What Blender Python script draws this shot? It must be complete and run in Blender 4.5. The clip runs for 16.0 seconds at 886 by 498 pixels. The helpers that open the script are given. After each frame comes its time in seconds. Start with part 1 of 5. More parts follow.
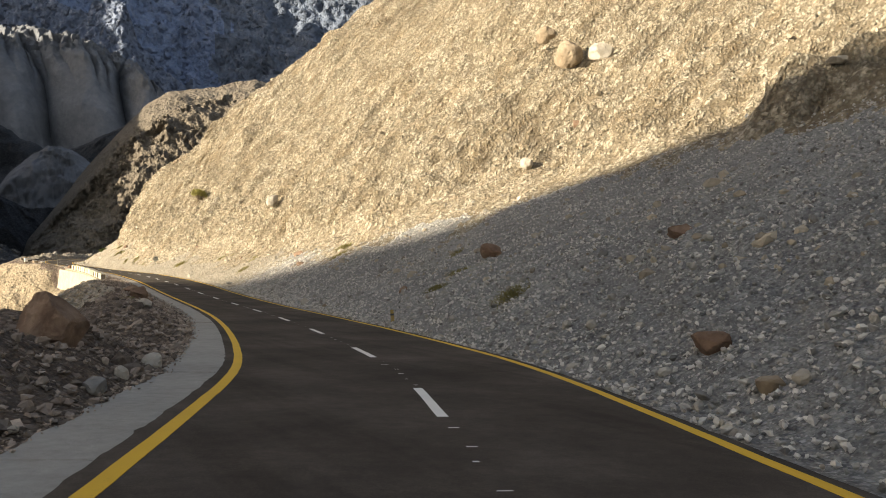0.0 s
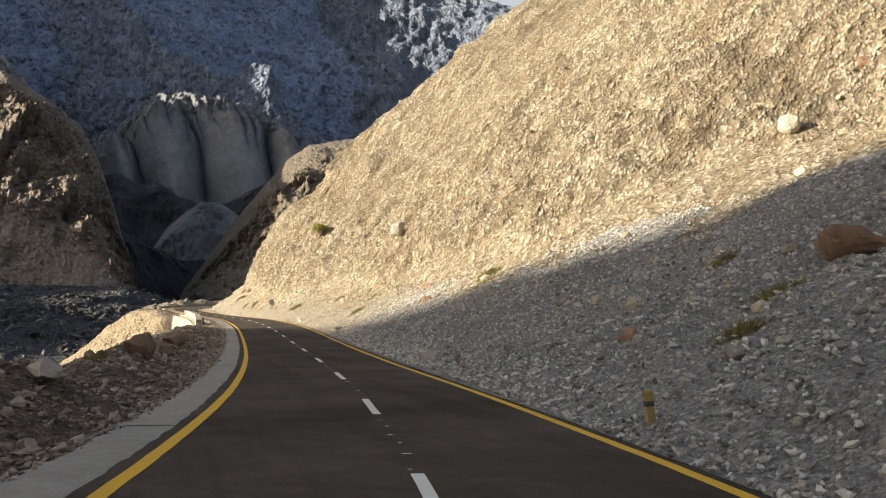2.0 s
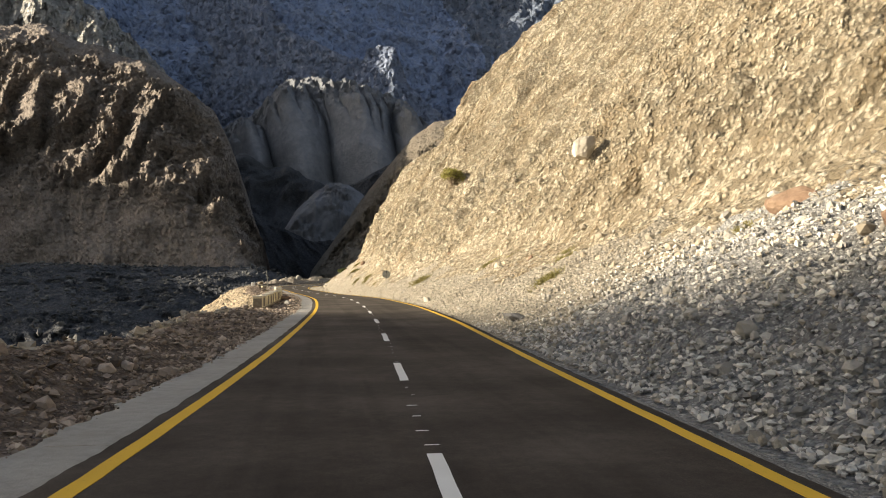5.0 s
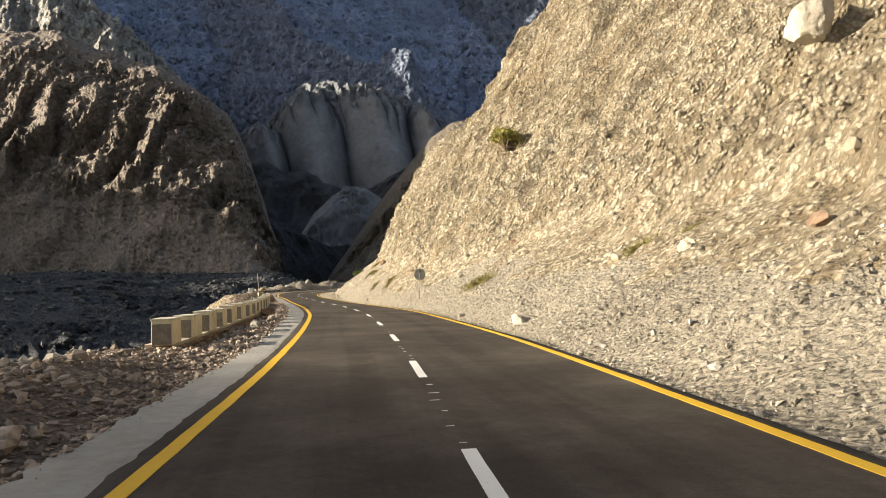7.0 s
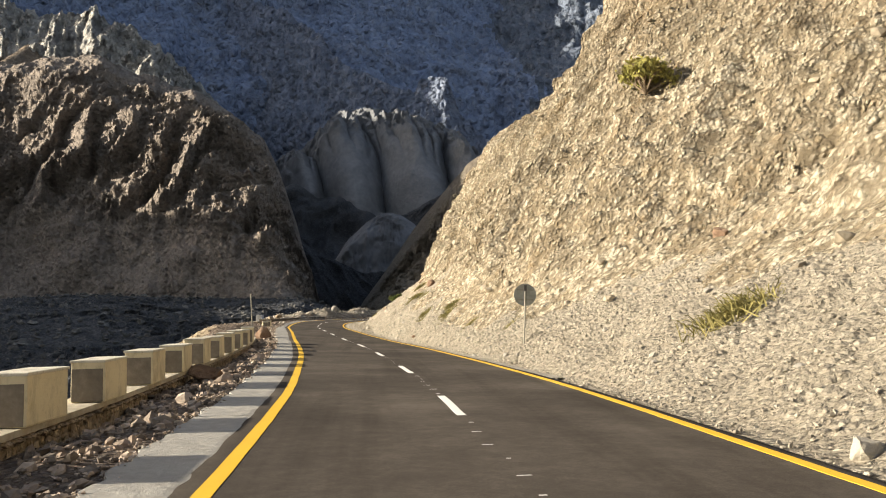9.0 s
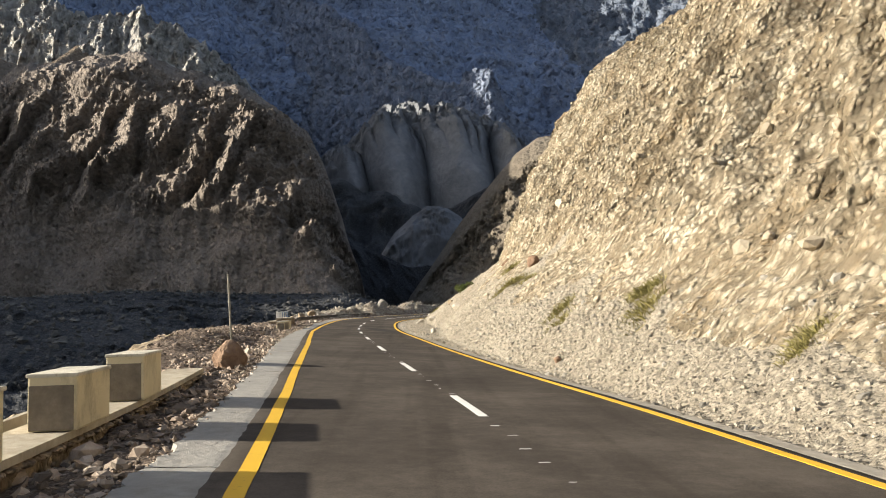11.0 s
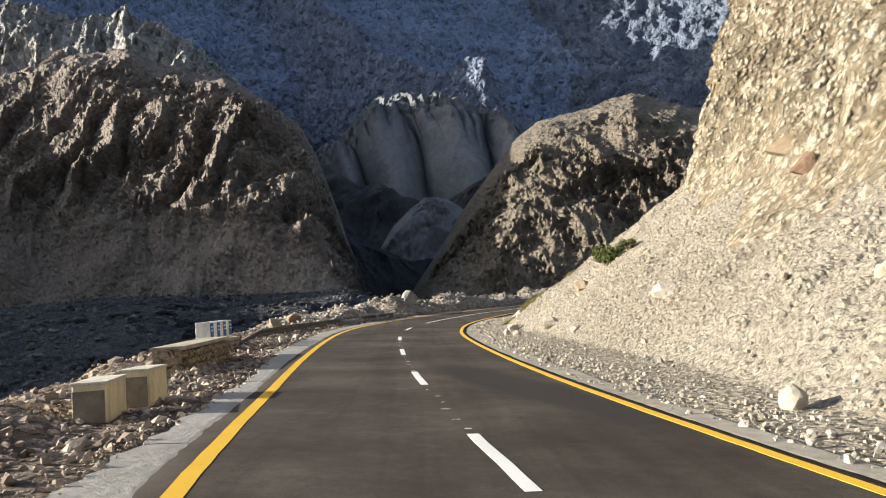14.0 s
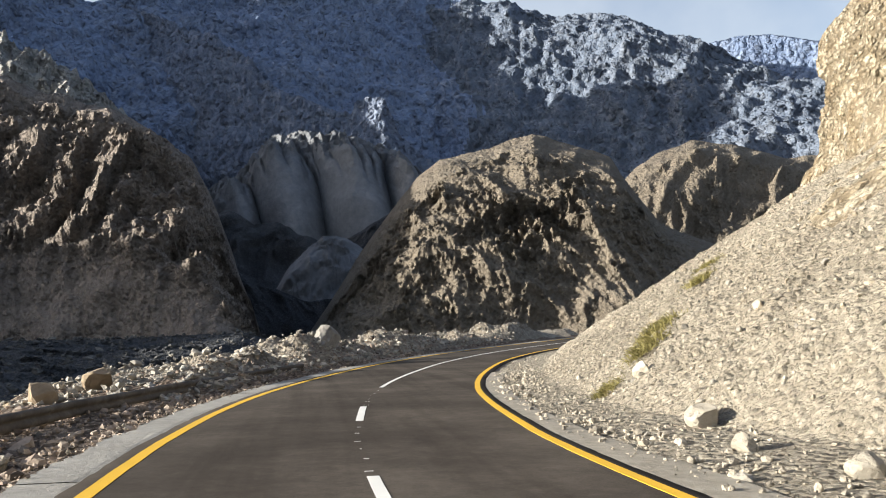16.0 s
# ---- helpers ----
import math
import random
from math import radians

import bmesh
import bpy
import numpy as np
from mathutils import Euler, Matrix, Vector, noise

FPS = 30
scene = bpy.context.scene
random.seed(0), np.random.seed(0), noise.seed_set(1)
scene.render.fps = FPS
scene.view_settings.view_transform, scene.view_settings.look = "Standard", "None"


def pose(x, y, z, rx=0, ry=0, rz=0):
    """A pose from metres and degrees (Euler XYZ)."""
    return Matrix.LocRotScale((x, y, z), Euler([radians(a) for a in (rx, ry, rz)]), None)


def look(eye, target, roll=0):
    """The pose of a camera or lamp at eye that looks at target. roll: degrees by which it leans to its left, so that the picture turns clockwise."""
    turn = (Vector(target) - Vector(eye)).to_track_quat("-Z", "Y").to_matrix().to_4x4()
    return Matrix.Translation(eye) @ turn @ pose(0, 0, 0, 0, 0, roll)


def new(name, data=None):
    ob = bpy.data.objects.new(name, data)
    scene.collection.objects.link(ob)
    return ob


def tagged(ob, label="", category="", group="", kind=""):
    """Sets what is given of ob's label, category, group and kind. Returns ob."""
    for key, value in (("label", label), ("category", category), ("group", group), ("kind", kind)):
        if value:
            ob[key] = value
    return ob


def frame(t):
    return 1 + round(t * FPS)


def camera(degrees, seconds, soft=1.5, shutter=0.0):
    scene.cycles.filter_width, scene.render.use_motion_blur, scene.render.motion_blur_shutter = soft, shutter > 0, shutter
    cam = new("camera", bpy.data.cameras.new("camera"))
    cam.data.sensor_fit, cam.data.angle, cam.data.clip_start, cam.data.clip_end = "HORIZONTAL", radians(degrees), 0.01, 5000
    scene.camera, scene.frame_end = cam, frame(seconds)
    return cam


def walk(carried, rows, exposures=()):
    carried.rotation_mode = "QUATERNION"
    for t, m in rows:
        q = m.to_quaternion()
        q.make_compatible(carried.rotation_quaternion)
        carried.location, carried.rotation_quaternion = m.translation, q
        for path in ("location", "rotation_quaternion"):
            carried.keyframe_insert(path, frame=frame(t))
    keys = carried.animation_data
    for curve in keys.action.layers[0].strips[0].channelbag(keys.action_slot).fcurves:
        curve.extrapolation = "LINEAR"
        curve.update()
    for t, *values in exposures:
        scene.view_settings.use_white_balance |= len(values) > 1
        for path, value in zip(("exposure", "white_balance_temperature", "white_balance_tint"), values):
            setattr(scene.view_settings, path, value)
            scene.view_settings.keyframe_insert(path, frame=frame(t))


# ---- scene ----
cam = camera(58.25, 16.0, soft=1.0)
# seconds, eye x y z, yaw, pitch up, lean
PATH = [
    (0.0, 0.00, 0.00, 1.71, -0.00, 0.13, -0.30),
    (0.5, -0.43, 5.47, 1.45, 2.24, 0.58, -0.76),
    (1.0, -1.13, 10.95, 1.20, 4.53, 1.90, -0.76),
    (1.5, -2.10, 16.45, 0.92, 7.41, 3.37, -0.32),
    (2.0, -3.32, 22.15, 0.65, 9.72, 3.55, -1.20),
    (2.5, -4.84, 28.00, 0.44, 11.91, 3.34, -1.12),
    (3.0, -6.70, 33.90, 0.26, 15.08, 2.85, 0.00),
    (3.5, -8.84, 39.78, 0.10, 17.12, 2.31, -0.05),
    (4.0, -11.14, 45.59, -0.07, 17.77, 2.32, -0.72),
    (4.5, -13.53, 51.44, -0.21, 18.13, 2.33, -1.00),
    (5.0, -16.07, 57.37, -0.30, 18.72, 2.34, -1.37),
    (5.5, -18.77, 63.40, -0.35, 19.36, 2.36, -1.74),
    (6.0, -21.62, 69.53, -0.35, 19.86, 2.40, -2.03),
    (6.5, -24.61, 75.78, -0.32, 20.05, 2.45, -2.12),
    (7.0, -27.67, 82.10, -0.28, 20.00, 2.66, -2.05),
    (7.5, -30.85, 88.36, -0.22, 20.13, 3.82, -1.41),
    (8.0, -34.04, 94.60, -0.20, 20.65, 4.84, -1.10),
    (8.5, -37.27, 100.87, -0.13, 20.81, 4.51, -1.53),
    (9.0, -40.55, 107.09, -0.10, 22.35, 4.80, -1.22),
    (9.5, -43.89, 113.22, -0.06, 23.02, 4.84, -1.21),
    (10.0, -47.34, 119.19, -0.00, 23.96, 4.78, -1.32),
    (10.5, -50.88, 125.06, 0.06, 24.91, 4.66, -1.46),
    (11.0, -54.53, 130.87, 0.11, 25.64, 4.49, -1.56),
    (11.5, -58.28, 136.66, 0.12, 25.90, 4.30, -1.54),
    (12.0, -62.08, 142.46, 0.11, 25.75, 3.65, -1.20),
    (12.5, -66.02, 148.33, 0.18, 25.80, 2.96, -1.68),
    (13.0, -70.00, 154.29, 0.26, 26.01, 3.07, -3.52),
    (13.5, -73.97, 160.24, 0.38, 25.93, 3.67, -4.14),
    (14.0, -77.81, 166.14, 0.52, 25.50, 4.03, -3.85),
    (14.5, -81.45, 171.96, 0.56, 24.49, 4.39, -3.77),
    (15.0, -85.01, 177.80, 0.61, 22.69, 4.99, -3.74),
    (15.5, -88.45, 183.66, 0.70, 20.48, 5.03, -4.08),
    (16.0, -91.76, 189.56, 0.76, 17.92, 6.48, -4.33),
]


def carried_pose(x, y, z, yaw, pitch, lean):
    return pose(x, y, z, 0, 0, yaw) @ pose(0, 0, 0, 90 + pitch) @ pose(0, 0, 0, 0, 0, lean)


# seconds, stops, kelvin, tint
EXPOSURES = [(0.0, 1.4, 7000, 8), (8.0, 1.4, 6900, 8), (11.5, 1.4, 6400, 8), (16.0, 1.4, 6100, 8)]
walk(cam, [(row[0], carried_pose(*row[1:])) for row in PATH], EXPOSURES)

# ---- world and sun ----
SUN_EL, SUN_AZ = 17.0, 115.0          # degrees; azimuth to the left of +y
to_sun = Vector((-math.sin(radians(SUN_AZ)) * math.cos(radians(SUN_EL)),
                 math.cos(radians(SUN_AZ)) * math.cos(radians(SUN_EL)), math.sin(radians(SUN_EL))))
world = bpy.data.worlds.new("sky")
scene.world = world
world.use_nodes = True
wn = world.node_tree
sky = wn.nodes.new("ShaderNodeTexSky")
sky.sky_type, sky.sun_disc = "NISHITA", False
sky.sun_elevation, sky.sun_rotation = radians(SUN_EL), radians(-SUN_AZ)
sky.altitude, sky.air_density, sky.dust_density = 1200, 1.0, 10.0
veil = wn.nodes.new("ShaderNodeTexNoise")
veil.inputs["Scale"].default_value, veil.inputs["Detail"].default_value = 2.2, 6.0
thick = wn.nodes.new("ShaderNodeValToRGB")
thick.color_ramp.elements[0].position, thick.color_ramp.elements[1].position = 0.30, 0.54
thick.color_ramp.elements[1].color = (0.9, 0.9, 0.9, 1)
cloud = wn.nodes.new("ShaderNodeMix")
cloud.data_type = "RGBA"
cloud.inputs[7].default_value = (3.9, 4.0, 4.1, 1)
wn.links.new(veil.outputs["Fac"], thick.inputs[0])
aim = wn.nodes.new("ShaderNodeTexCoord")
split = wn.nodes.new("ShaderNodeSeparateXYZ")
wn.links.new(aim.outputs["Generated"], split.inputs[0])
low = wn.nodes.new("ShaderNodeMapRange")
for key, v in (("From Min", 0.30), ("From Max", 0.70), ("To Min", 0.8), ("To Max", 0.0)):
    low.inputs[key].default_value = v
wn.links.new(split.outputs["Z"], low.inputs["Value"])
cover = wn.nodes.new("ShaderNodeMath")
cover.operation = "MULTIPLY"
wn.links.new(thick.outputs[0], cover.inputs[0])
wn.links.new(low.outputs[0], cover.inputs[1])
wn.links.new(cover.outputs[0], cloud.inputs[0])
wn.links.new(sky.outputs[0], cloud.inputs[6])
wn.links.new(cloud.outputs[2], wn.nodes["Background"].inputs[0])
wn.nodes["Background"].inputs[1].default_value = 0.085
sun = new("sun", bpy.data.lights.new("sun", "SUN"))
sun.data.energy, sun.data.angle, sun.data.color = 5.0, radians(0.53), (1.0, 0.90, 0.75)
sun.matrix_world = look(to_sun * 500, (0, 0, 0))


# ---- materials ----
def shader(name, rough=0.9, metal=0.0):
    m = bpy.data.materials.new(name)
    m.use_nodes = True
    b = m.node_tree.nodes["Principled BSDF"]
    b.inputs["Roughness"].default_value, b.inputs["Metallic"].default_value = rough, metal
    b.inputs["Specular IOR Level"].default_value = 0.25
    return m, m.node_tree, b


def node(nt, kind, **values):
    n = nt.nodes.new(kind)
    for key, value in values.items():
        n.inputs[key.replace("_", " ")].default_value = value
    return n


def ramp(nt, source, stops):
    r = nt.nodes.new("ShaderNodeValToRGB")
    while len(r.color_ramp.elements) < len(stops):
        r.color_ramp.elements.new(0.5)
    for e, (at, c) in zip(r.color_ramp.elements, stops):
        e.position, e.color = at, (*c, 1) if len(c) == 3 else (c[0], c[0], c[0], 1)
    nt.links.new(source, r.inputs[0])
    return r.outputs[0]


def mix(nt, a, b, fac, mode="MIX"):
    n = nt.nodes.new("ShaderNodeMix")
    n.data_type, n.blend_type = "RGBA", mode
    for s, v in ((6, a), (7, b), (0, fac)):
        if isinstance(v, (int, float)):
            n.inputs[s].default_value = v
        elif isinstance(v, tuple):
            n.inputs[s].default_value = (*v, 1)
        else:
            nt.links.new(v, n.inputs[s])
    return n.outputs[2]


def place(nt, stretch=(1, 1, 1)):
    g = nt.nodes.new("ShaderNodeNewGeometry")
    m = nt.nodes.new("ShaderNodeMapping")
    m.inputs["Scale"].default_value = stretch
    nt.links.new(g.outputs["Position"], m.inputs[0])
    return m.outputs[0]


def fractal(nt, at, scale, detail=6.0, rough=0.6, lac=2.0):
    n = node(nt, "ShaderNodeTexNoise", Scale=scale, Detail=detail, Roughness=rough, Lacunarity=lac)
    nt.links.new(at, n.inputs["Vector"])
    return n.outputs["Fac"]


def relief(nt, b, heights):
    """Chained bumps: (height socket, strength, distance)."""
    last = None
    for h, strength, dist in heights:
        n = node(nt, "ShaderNodeBump", Strength=strength, Distance=dist)
        nt.links.new(h, n.inputs["Height"])
        if last:
            nt.links.new(last, n.inputs["Normal"])
        last = n.outputs[0]
    nt.links.new(last, b.inputs["Normal"])


def earth(name, dark, mid, light, grain=1.2, blotch=0.05, cobble=0.0, bump=0.25, per_piece=0.0, bands=0.0, speckle=0.55):
    """Bare ground and rock: blotches, grain and, where wanted, cobbles set in it."""
    m, nt, b = shader(name, 0.95)
    at = place(nt)
    small, large = fractal(nt, at, grain, 9, 0.68), fractal(nt, at, blotch, 5, 0.6)
    both = mix(nt, small, large, 0.45)
    c = ramp(nt, both, [(0.32, dark), (0.5, mid), (0.68, light)])
    heights = [(small, 0.9, bump)]
    if cobble:
        warped = nt.nodes.new("ShaderNodeVectorMath")
        warped.operation = "ADD"
        nn = node(nt, "ShaderNodeTexNoise", Scale=cobble * 1.4, Detail=3.0)
        nt.links.new(at, nn.inputs["Vector"])
        sc = nt.nodes.new("ShaderNodeVectorMath")
        sc.operation = "SCALE"
        sc.inputs["Scale"].default_value = 0.45 / cobble
        nt.links.new(nn.outputs["Color"], sc.inputs[0])
        nt.links.new(at, warped.inputs[0])
        nt.links.new(sc.outputs[0], warped.inputs[1])
        for size, share in ((cobble * 2.7, speckle), (cobble, speckle)):
            v = node(nt, "ShaderNodeTexVoronoi", Scale=size)
            nt.links.new(warped.outputs[0], v.inputs["Vector"])
            tint = ramp(nt, v.outputs["Color"], [(0.10, tuple(0.50 * x for x in mid)), (0.45, mid), (0.88, tuple(min(1, 1.3 * x) for x in light))])
            rim = ramp(nt, v.outputs["Distance"], [(0.34, (share,)), (0.52, (0.04,))])
            c = mix(nt, c, tint, rim)
            stone = ramp(nt, v.outputs["Distance"], [(0.10, (1,)), (0.62, (0,))])
            heights.append((stone, 1.0, 0.5 / size))
    if bands:
        w = fractal(nt, place(nt, (0.02, 0.02, 1)), bands, 4, 0.6)
        c = mix(nt, c, ramp(nt, w, [(0.35, tuple(0.6 * x for x in mid)), (0.65, tuple(min(1, 1.25 * x) for x in mid))]), 0.4)
    if per_piece:
        g = nt.nodes.new("ShaderNodeNewGeometry")
        o = nt.nodes.new("ShaderNodeObjectInfo")
        add = nt.nodes.new("ShaderNodeMath")
        add.operation = "ADD"
        nt.links.new(g.outputs["Random Per Island"], add.inputs[0])
        nt.links.new(o.outputs["Random"], add.inputs[1])
        fr = nt.nodes.new("ShaderNodeMath")
        fr.operation = "FRACT"
        nt.links.new(add.outputs[0], fr.inputs[0])
        lo, hi = 1 - per_piece, 1 + per_piece
        c = mix(nt, c, ramp(nt, fr.outputs[0], [(0.0, (lo, lo, lo)), (0.55, (1.0, 0.99, 0.97)), (1.0, (min(1, hi), min(1, hi), min(1, hi * 0.98)))]), 1.0, "MULTIPLY")
    nt.links.new(c, b.inputs["Base Color"])
    relief(nt, b, heights)
    return m


def fall_line(name, dark, mid, light):
    """Weathered conglomerate: rills and chips drawn out down the fall line of the slope."""
    m, nt, b = shader(name, 0.95)
    at = place(nt)
    for turn in ((0, 0, radians(-26)), (0, radians(48), 0)):
        q = nt.nodes.new("ShaderNodeMapping")
        q.inputs["Rotation"].default_value = turn
        nt.links.new(at, q.inputs[0])
        at = q.outputs[0]

    def drawn(sx, sy):
        q = nt.nodes.new("ShaderNodeMapping")
        q.inputs["Scale"].default_value = (sy, sx, sx)
        nt.links.new(at, q.inputs[0])
        return q.outputs[0]

    rills, chips, grit = fractal(nt, drawn(1.0, 0.28), 1.3, 3, 0.5), fractal(nt, drawn(1.0, 0.75), 3.4, 8, 0.7), fractal(nt, drawn(1, 1), 15.0, 5, 0.7)
    wide = fractal(nt, drawn(1, 0.5), 0.09, 5, 0.6)
    tone = mix(nt, mix(nt, rills, chips, 0.6), wide, 0.35)
    c = ramp(nt, tone, [(0.38, dark), (0.5, mid), (0.62, light)])
    # brown streaks down the fall line: shade of the rills put into the colour
    for rill_shade, low, deep in ((fractal(nt, drawn(1.0, 0.16), 2.0, 4, 0.6), 0.40, (0.66, 0.60, 0.52)), (fractal(nt, drawn(1.0, 0.2), 0.5, 5, 0.6), 0.38, (0.62, 0.55, 0.46))):
        c = mix(nt, c, ramp(nt, rill_shade, [(low, deep), (low + 0.11, (1.0, 1.0, 1.0))]), 1.0, "MULTIPLY")
    jog = nt.nodes.new("ShaderNodeVectorMath")
    jog.operation = "MULTIPLY_ADD"
    jog.inputs[1].default_value = (0.14, 0.14, 0.14)
    swirl = node(nt, "ShaderNodeTexNoise", Scale=3.0, Detail=4.0)
    nt.links.new(at, swirl.inputs["Vector"])
    nt.links.new(swirl.outputs["Color"], jog.inputs[0])
    nt.links.new(drawn(1.0, 0.78), jog.inputs[2])
    heights = [(rills, 0.8, 0.8), (chips, 0.9, 0.40)]
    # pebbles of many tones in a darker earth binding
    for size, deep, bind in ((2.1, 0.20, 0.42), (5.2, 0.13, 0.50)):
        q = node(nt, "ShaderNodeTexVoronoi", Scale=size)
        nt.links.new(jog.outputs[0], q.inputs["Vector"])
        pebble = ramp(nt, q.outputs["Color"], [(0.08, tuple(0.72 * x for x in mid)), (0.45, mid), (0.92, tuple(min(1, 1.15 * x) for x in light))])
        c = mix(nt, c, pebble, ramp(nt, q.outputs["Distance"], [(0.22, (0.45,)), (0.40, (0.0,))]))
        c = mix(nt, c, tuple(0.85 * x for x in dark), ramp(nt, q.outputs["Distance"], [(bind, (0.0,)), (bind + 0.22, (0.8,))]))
        heights.append((ramp(nt, q.outputs["Distance"], [(0.08, (1,)), (0.62, (0,))]), 1.0, deep))
    nt.links.new(c, b.inputs["Base Color"])
    relief(nt, b, heights + [(grit, 0.8, 0.06)])
    return m


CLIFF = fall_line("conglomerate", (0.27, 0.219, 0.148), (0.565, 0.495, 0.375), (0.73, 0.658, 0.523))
SCREE = earth("scree_fines", (0.15, 0.146, 0.138), (0.29, 0.282, 0.266), (0.50, 0.488, 0.462), 2.5, 0.10, 9.0, 0.5, speckle=0.7)
PALE_SCREE = earth("pale_scree_fines", (0.19, 0.163, 0.125), (0.335, 0.295, 0.232), (0.47, 0.424, 0.345), 2.5, 0.08, 6.0, 0.5, speckle=0.5)
STONES = earth("scree_stone", (0.42, 0.40, 0.365), (0.62, 0.595, 0.545), (0.78, 0.755, 0.695), 3.0, 0.3, 0.0, 0.12, per_piece=0.72)
CREAM_STONE = earth("cream_scree_stone", (0.29, 0.253, 0.2), (0.43, 0.385, 0.315), (0.56, 0.51, 0.43), 3.0, 0.3, 0.0, 0.12, per_piece=0.5)
GREY_STONE = earth("grey_scree_stone", (0.22, 0.205, 0.18), (0.38, 0.355, 0.31), (0.56, 0.525, 0.46), 3.0, 0.3, 0.0, 0.12, per_piece=0.5)
COBBLE = earth("set_cobble", (0.279, 0.234, 0.168), (0.410, 0.353, 0.267), (0.525, 0.467, 0.369), 3.0, 0.4, 0.0, 0.1, per_piece=0.42)
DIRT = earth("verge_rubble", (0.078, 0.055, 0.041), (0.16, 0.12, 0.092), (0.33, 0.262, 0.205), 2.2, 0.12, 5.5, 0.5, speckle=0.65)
DARK_RUBBLE = earth("dark_rubble_stone", (0.09, 0.066, 0.05), (0.17, 0.13, 0.10), (0.33, 0.27, 0.215), 3.0, 0.3, 0.0, 0.15, per_piece=0.5)
RUBBLE = earth("rubble_stone", (0.165, 0.125, 0.098), (0.32, 0.258, 0.207), (0.55, 0.47, 0.388), 3.0, 0.3, 0.0, 0.05, per_piece=0.72)
PALE_ROCK = earth("pale_rock", (0.289, 0.255, 0.204), (0.425, 0.383, 0.315), (0.544, 0.501, 0.425), 2.0, 0.6, 0.0, 0.2)
BROWN_ROCK = earth("brown_rock", (0.10, 0.062, 0.04), (0.20, 0.13, 0.088), (0.36, 0.26, 0.18), 2.0, 0.6, 0.0, 0.2)
GREY_ROCK = earth("grey_rock", (0.14, 0.132, 0.12), (0.24, 0.228, 0.208), (0.38, 0.36, 0.33), 2.0, 0.6, 0.0, 0.2)
TAN_ROCK = earth("tan_rock", (0.17, 0.128, 0.085), (0.26, 0.205, 0.142), (0.36, 0.295, 0.215), 2.0, 0.6, 0.0, 0.06)
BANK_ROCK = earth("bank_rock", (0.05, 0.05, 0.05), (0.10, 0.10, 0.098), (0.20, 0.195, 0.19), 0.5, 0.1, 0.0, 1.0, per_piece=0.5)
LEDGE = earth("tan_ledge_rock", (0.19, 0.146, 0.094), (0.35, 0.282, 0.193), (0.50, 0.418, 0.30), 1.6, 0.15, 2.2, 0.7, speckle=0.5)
PLASTER = earth("weathered_plaster", (0.25, 0.214, 0.155), (0.36, 0.315, 0.24), (0.46, 0.41, 0.325), 3.0, 0.6, 0.0, 0.03)
PALE_RUBBLE = earth("pale_rubble", (0.128, 0.111, 0.085), (0.255, 0.221, 0.178), (0.408, 0.370, 0.310), 2.2, 0.12, 3.5, 0.4)
BROWN_HILL = earth("brown_hill_rock", (0.155, 0.133, 0.115), (0.24, 0.205, 0.178), (0.345, 0.294, 0.25), 0.16, 0.008, 0.16, 5.0, bands=0.012, speckle=0.35)
GORGE_ROCK = earth("gorge_rock", (0.125, 0.107, 0.084), (0.205, 0.174, 0.136), (0.30, 0.257, 0.202), 0.16, 0.008, 0.16, 7.0, bands=0.012, speckle=0.35)
NEAR_HILL = earth("hill_rock", (0.13, 0.102, 0.077), (0.245, 0.193, 0.145), (0.39, 0.315, 0.24), 0.07, 0.006, 0.10, 17.0, bands=0.012, speckle=0.45)
# far rubble: valley shade and haze blue put into a near-black colour
SHADED_RUBBLE = earth("shaded_rubble", (0.022, 0.024, 0.029), (0.049, 0.053, 0.061), (0.125, 0.129, 0.138), 0.35, 0.012, 0.5, 5.0)
# dome and far mountains: blue of distant haze mixed into the base colours
HAZED_DOME_ROCK = earth("hazed_dome_rock", (0.115, 0.122, 0.136), (0.165, 0.173, 0.19), (0.23, 0.236, 0.25), 0.05, 0.004, 0.0, 9.0)
HAZE_BLUE_ROCK = earth("haze_blue_rock", (0.145, 0.198, 0.32), (0.185, 0.243, 0.375), (0.22, 0.25, 0.315), 0.022, 0.002, 0.03, 10.0, speckle=0.3)
# copy of the mountain wall's rock for its sunlit part, with less haze blue
SUNLIT_WALL_ROCK = earth("sunlit_wall_rock", (0.105, 0.136, 0.193), (0.146, 0.178, 0.24), (0.19, 0.21, 0.25), 0.03, 0.003, 0.03, 12.0, speckle=0.3)
# spur: the same haze blue put into its colour
HAZED_SPUR_ROCK = earth("hazed_spur_rock", (0.128, 0.163, 0.24), (0.175, 0.213, 0.3), (0.237, 0.261, 0.32), 0.03, 0.003, 0.03, 14.0, speckle=0.3)
FAR_ROCK = earth("far_rock", (0.24, 0.24, 0.24), (0.40, 0.39, 0.37), (0.56, 0.54, 0.51), 0.022, 0.002, 0.03, 60.0, speckle=0.4)

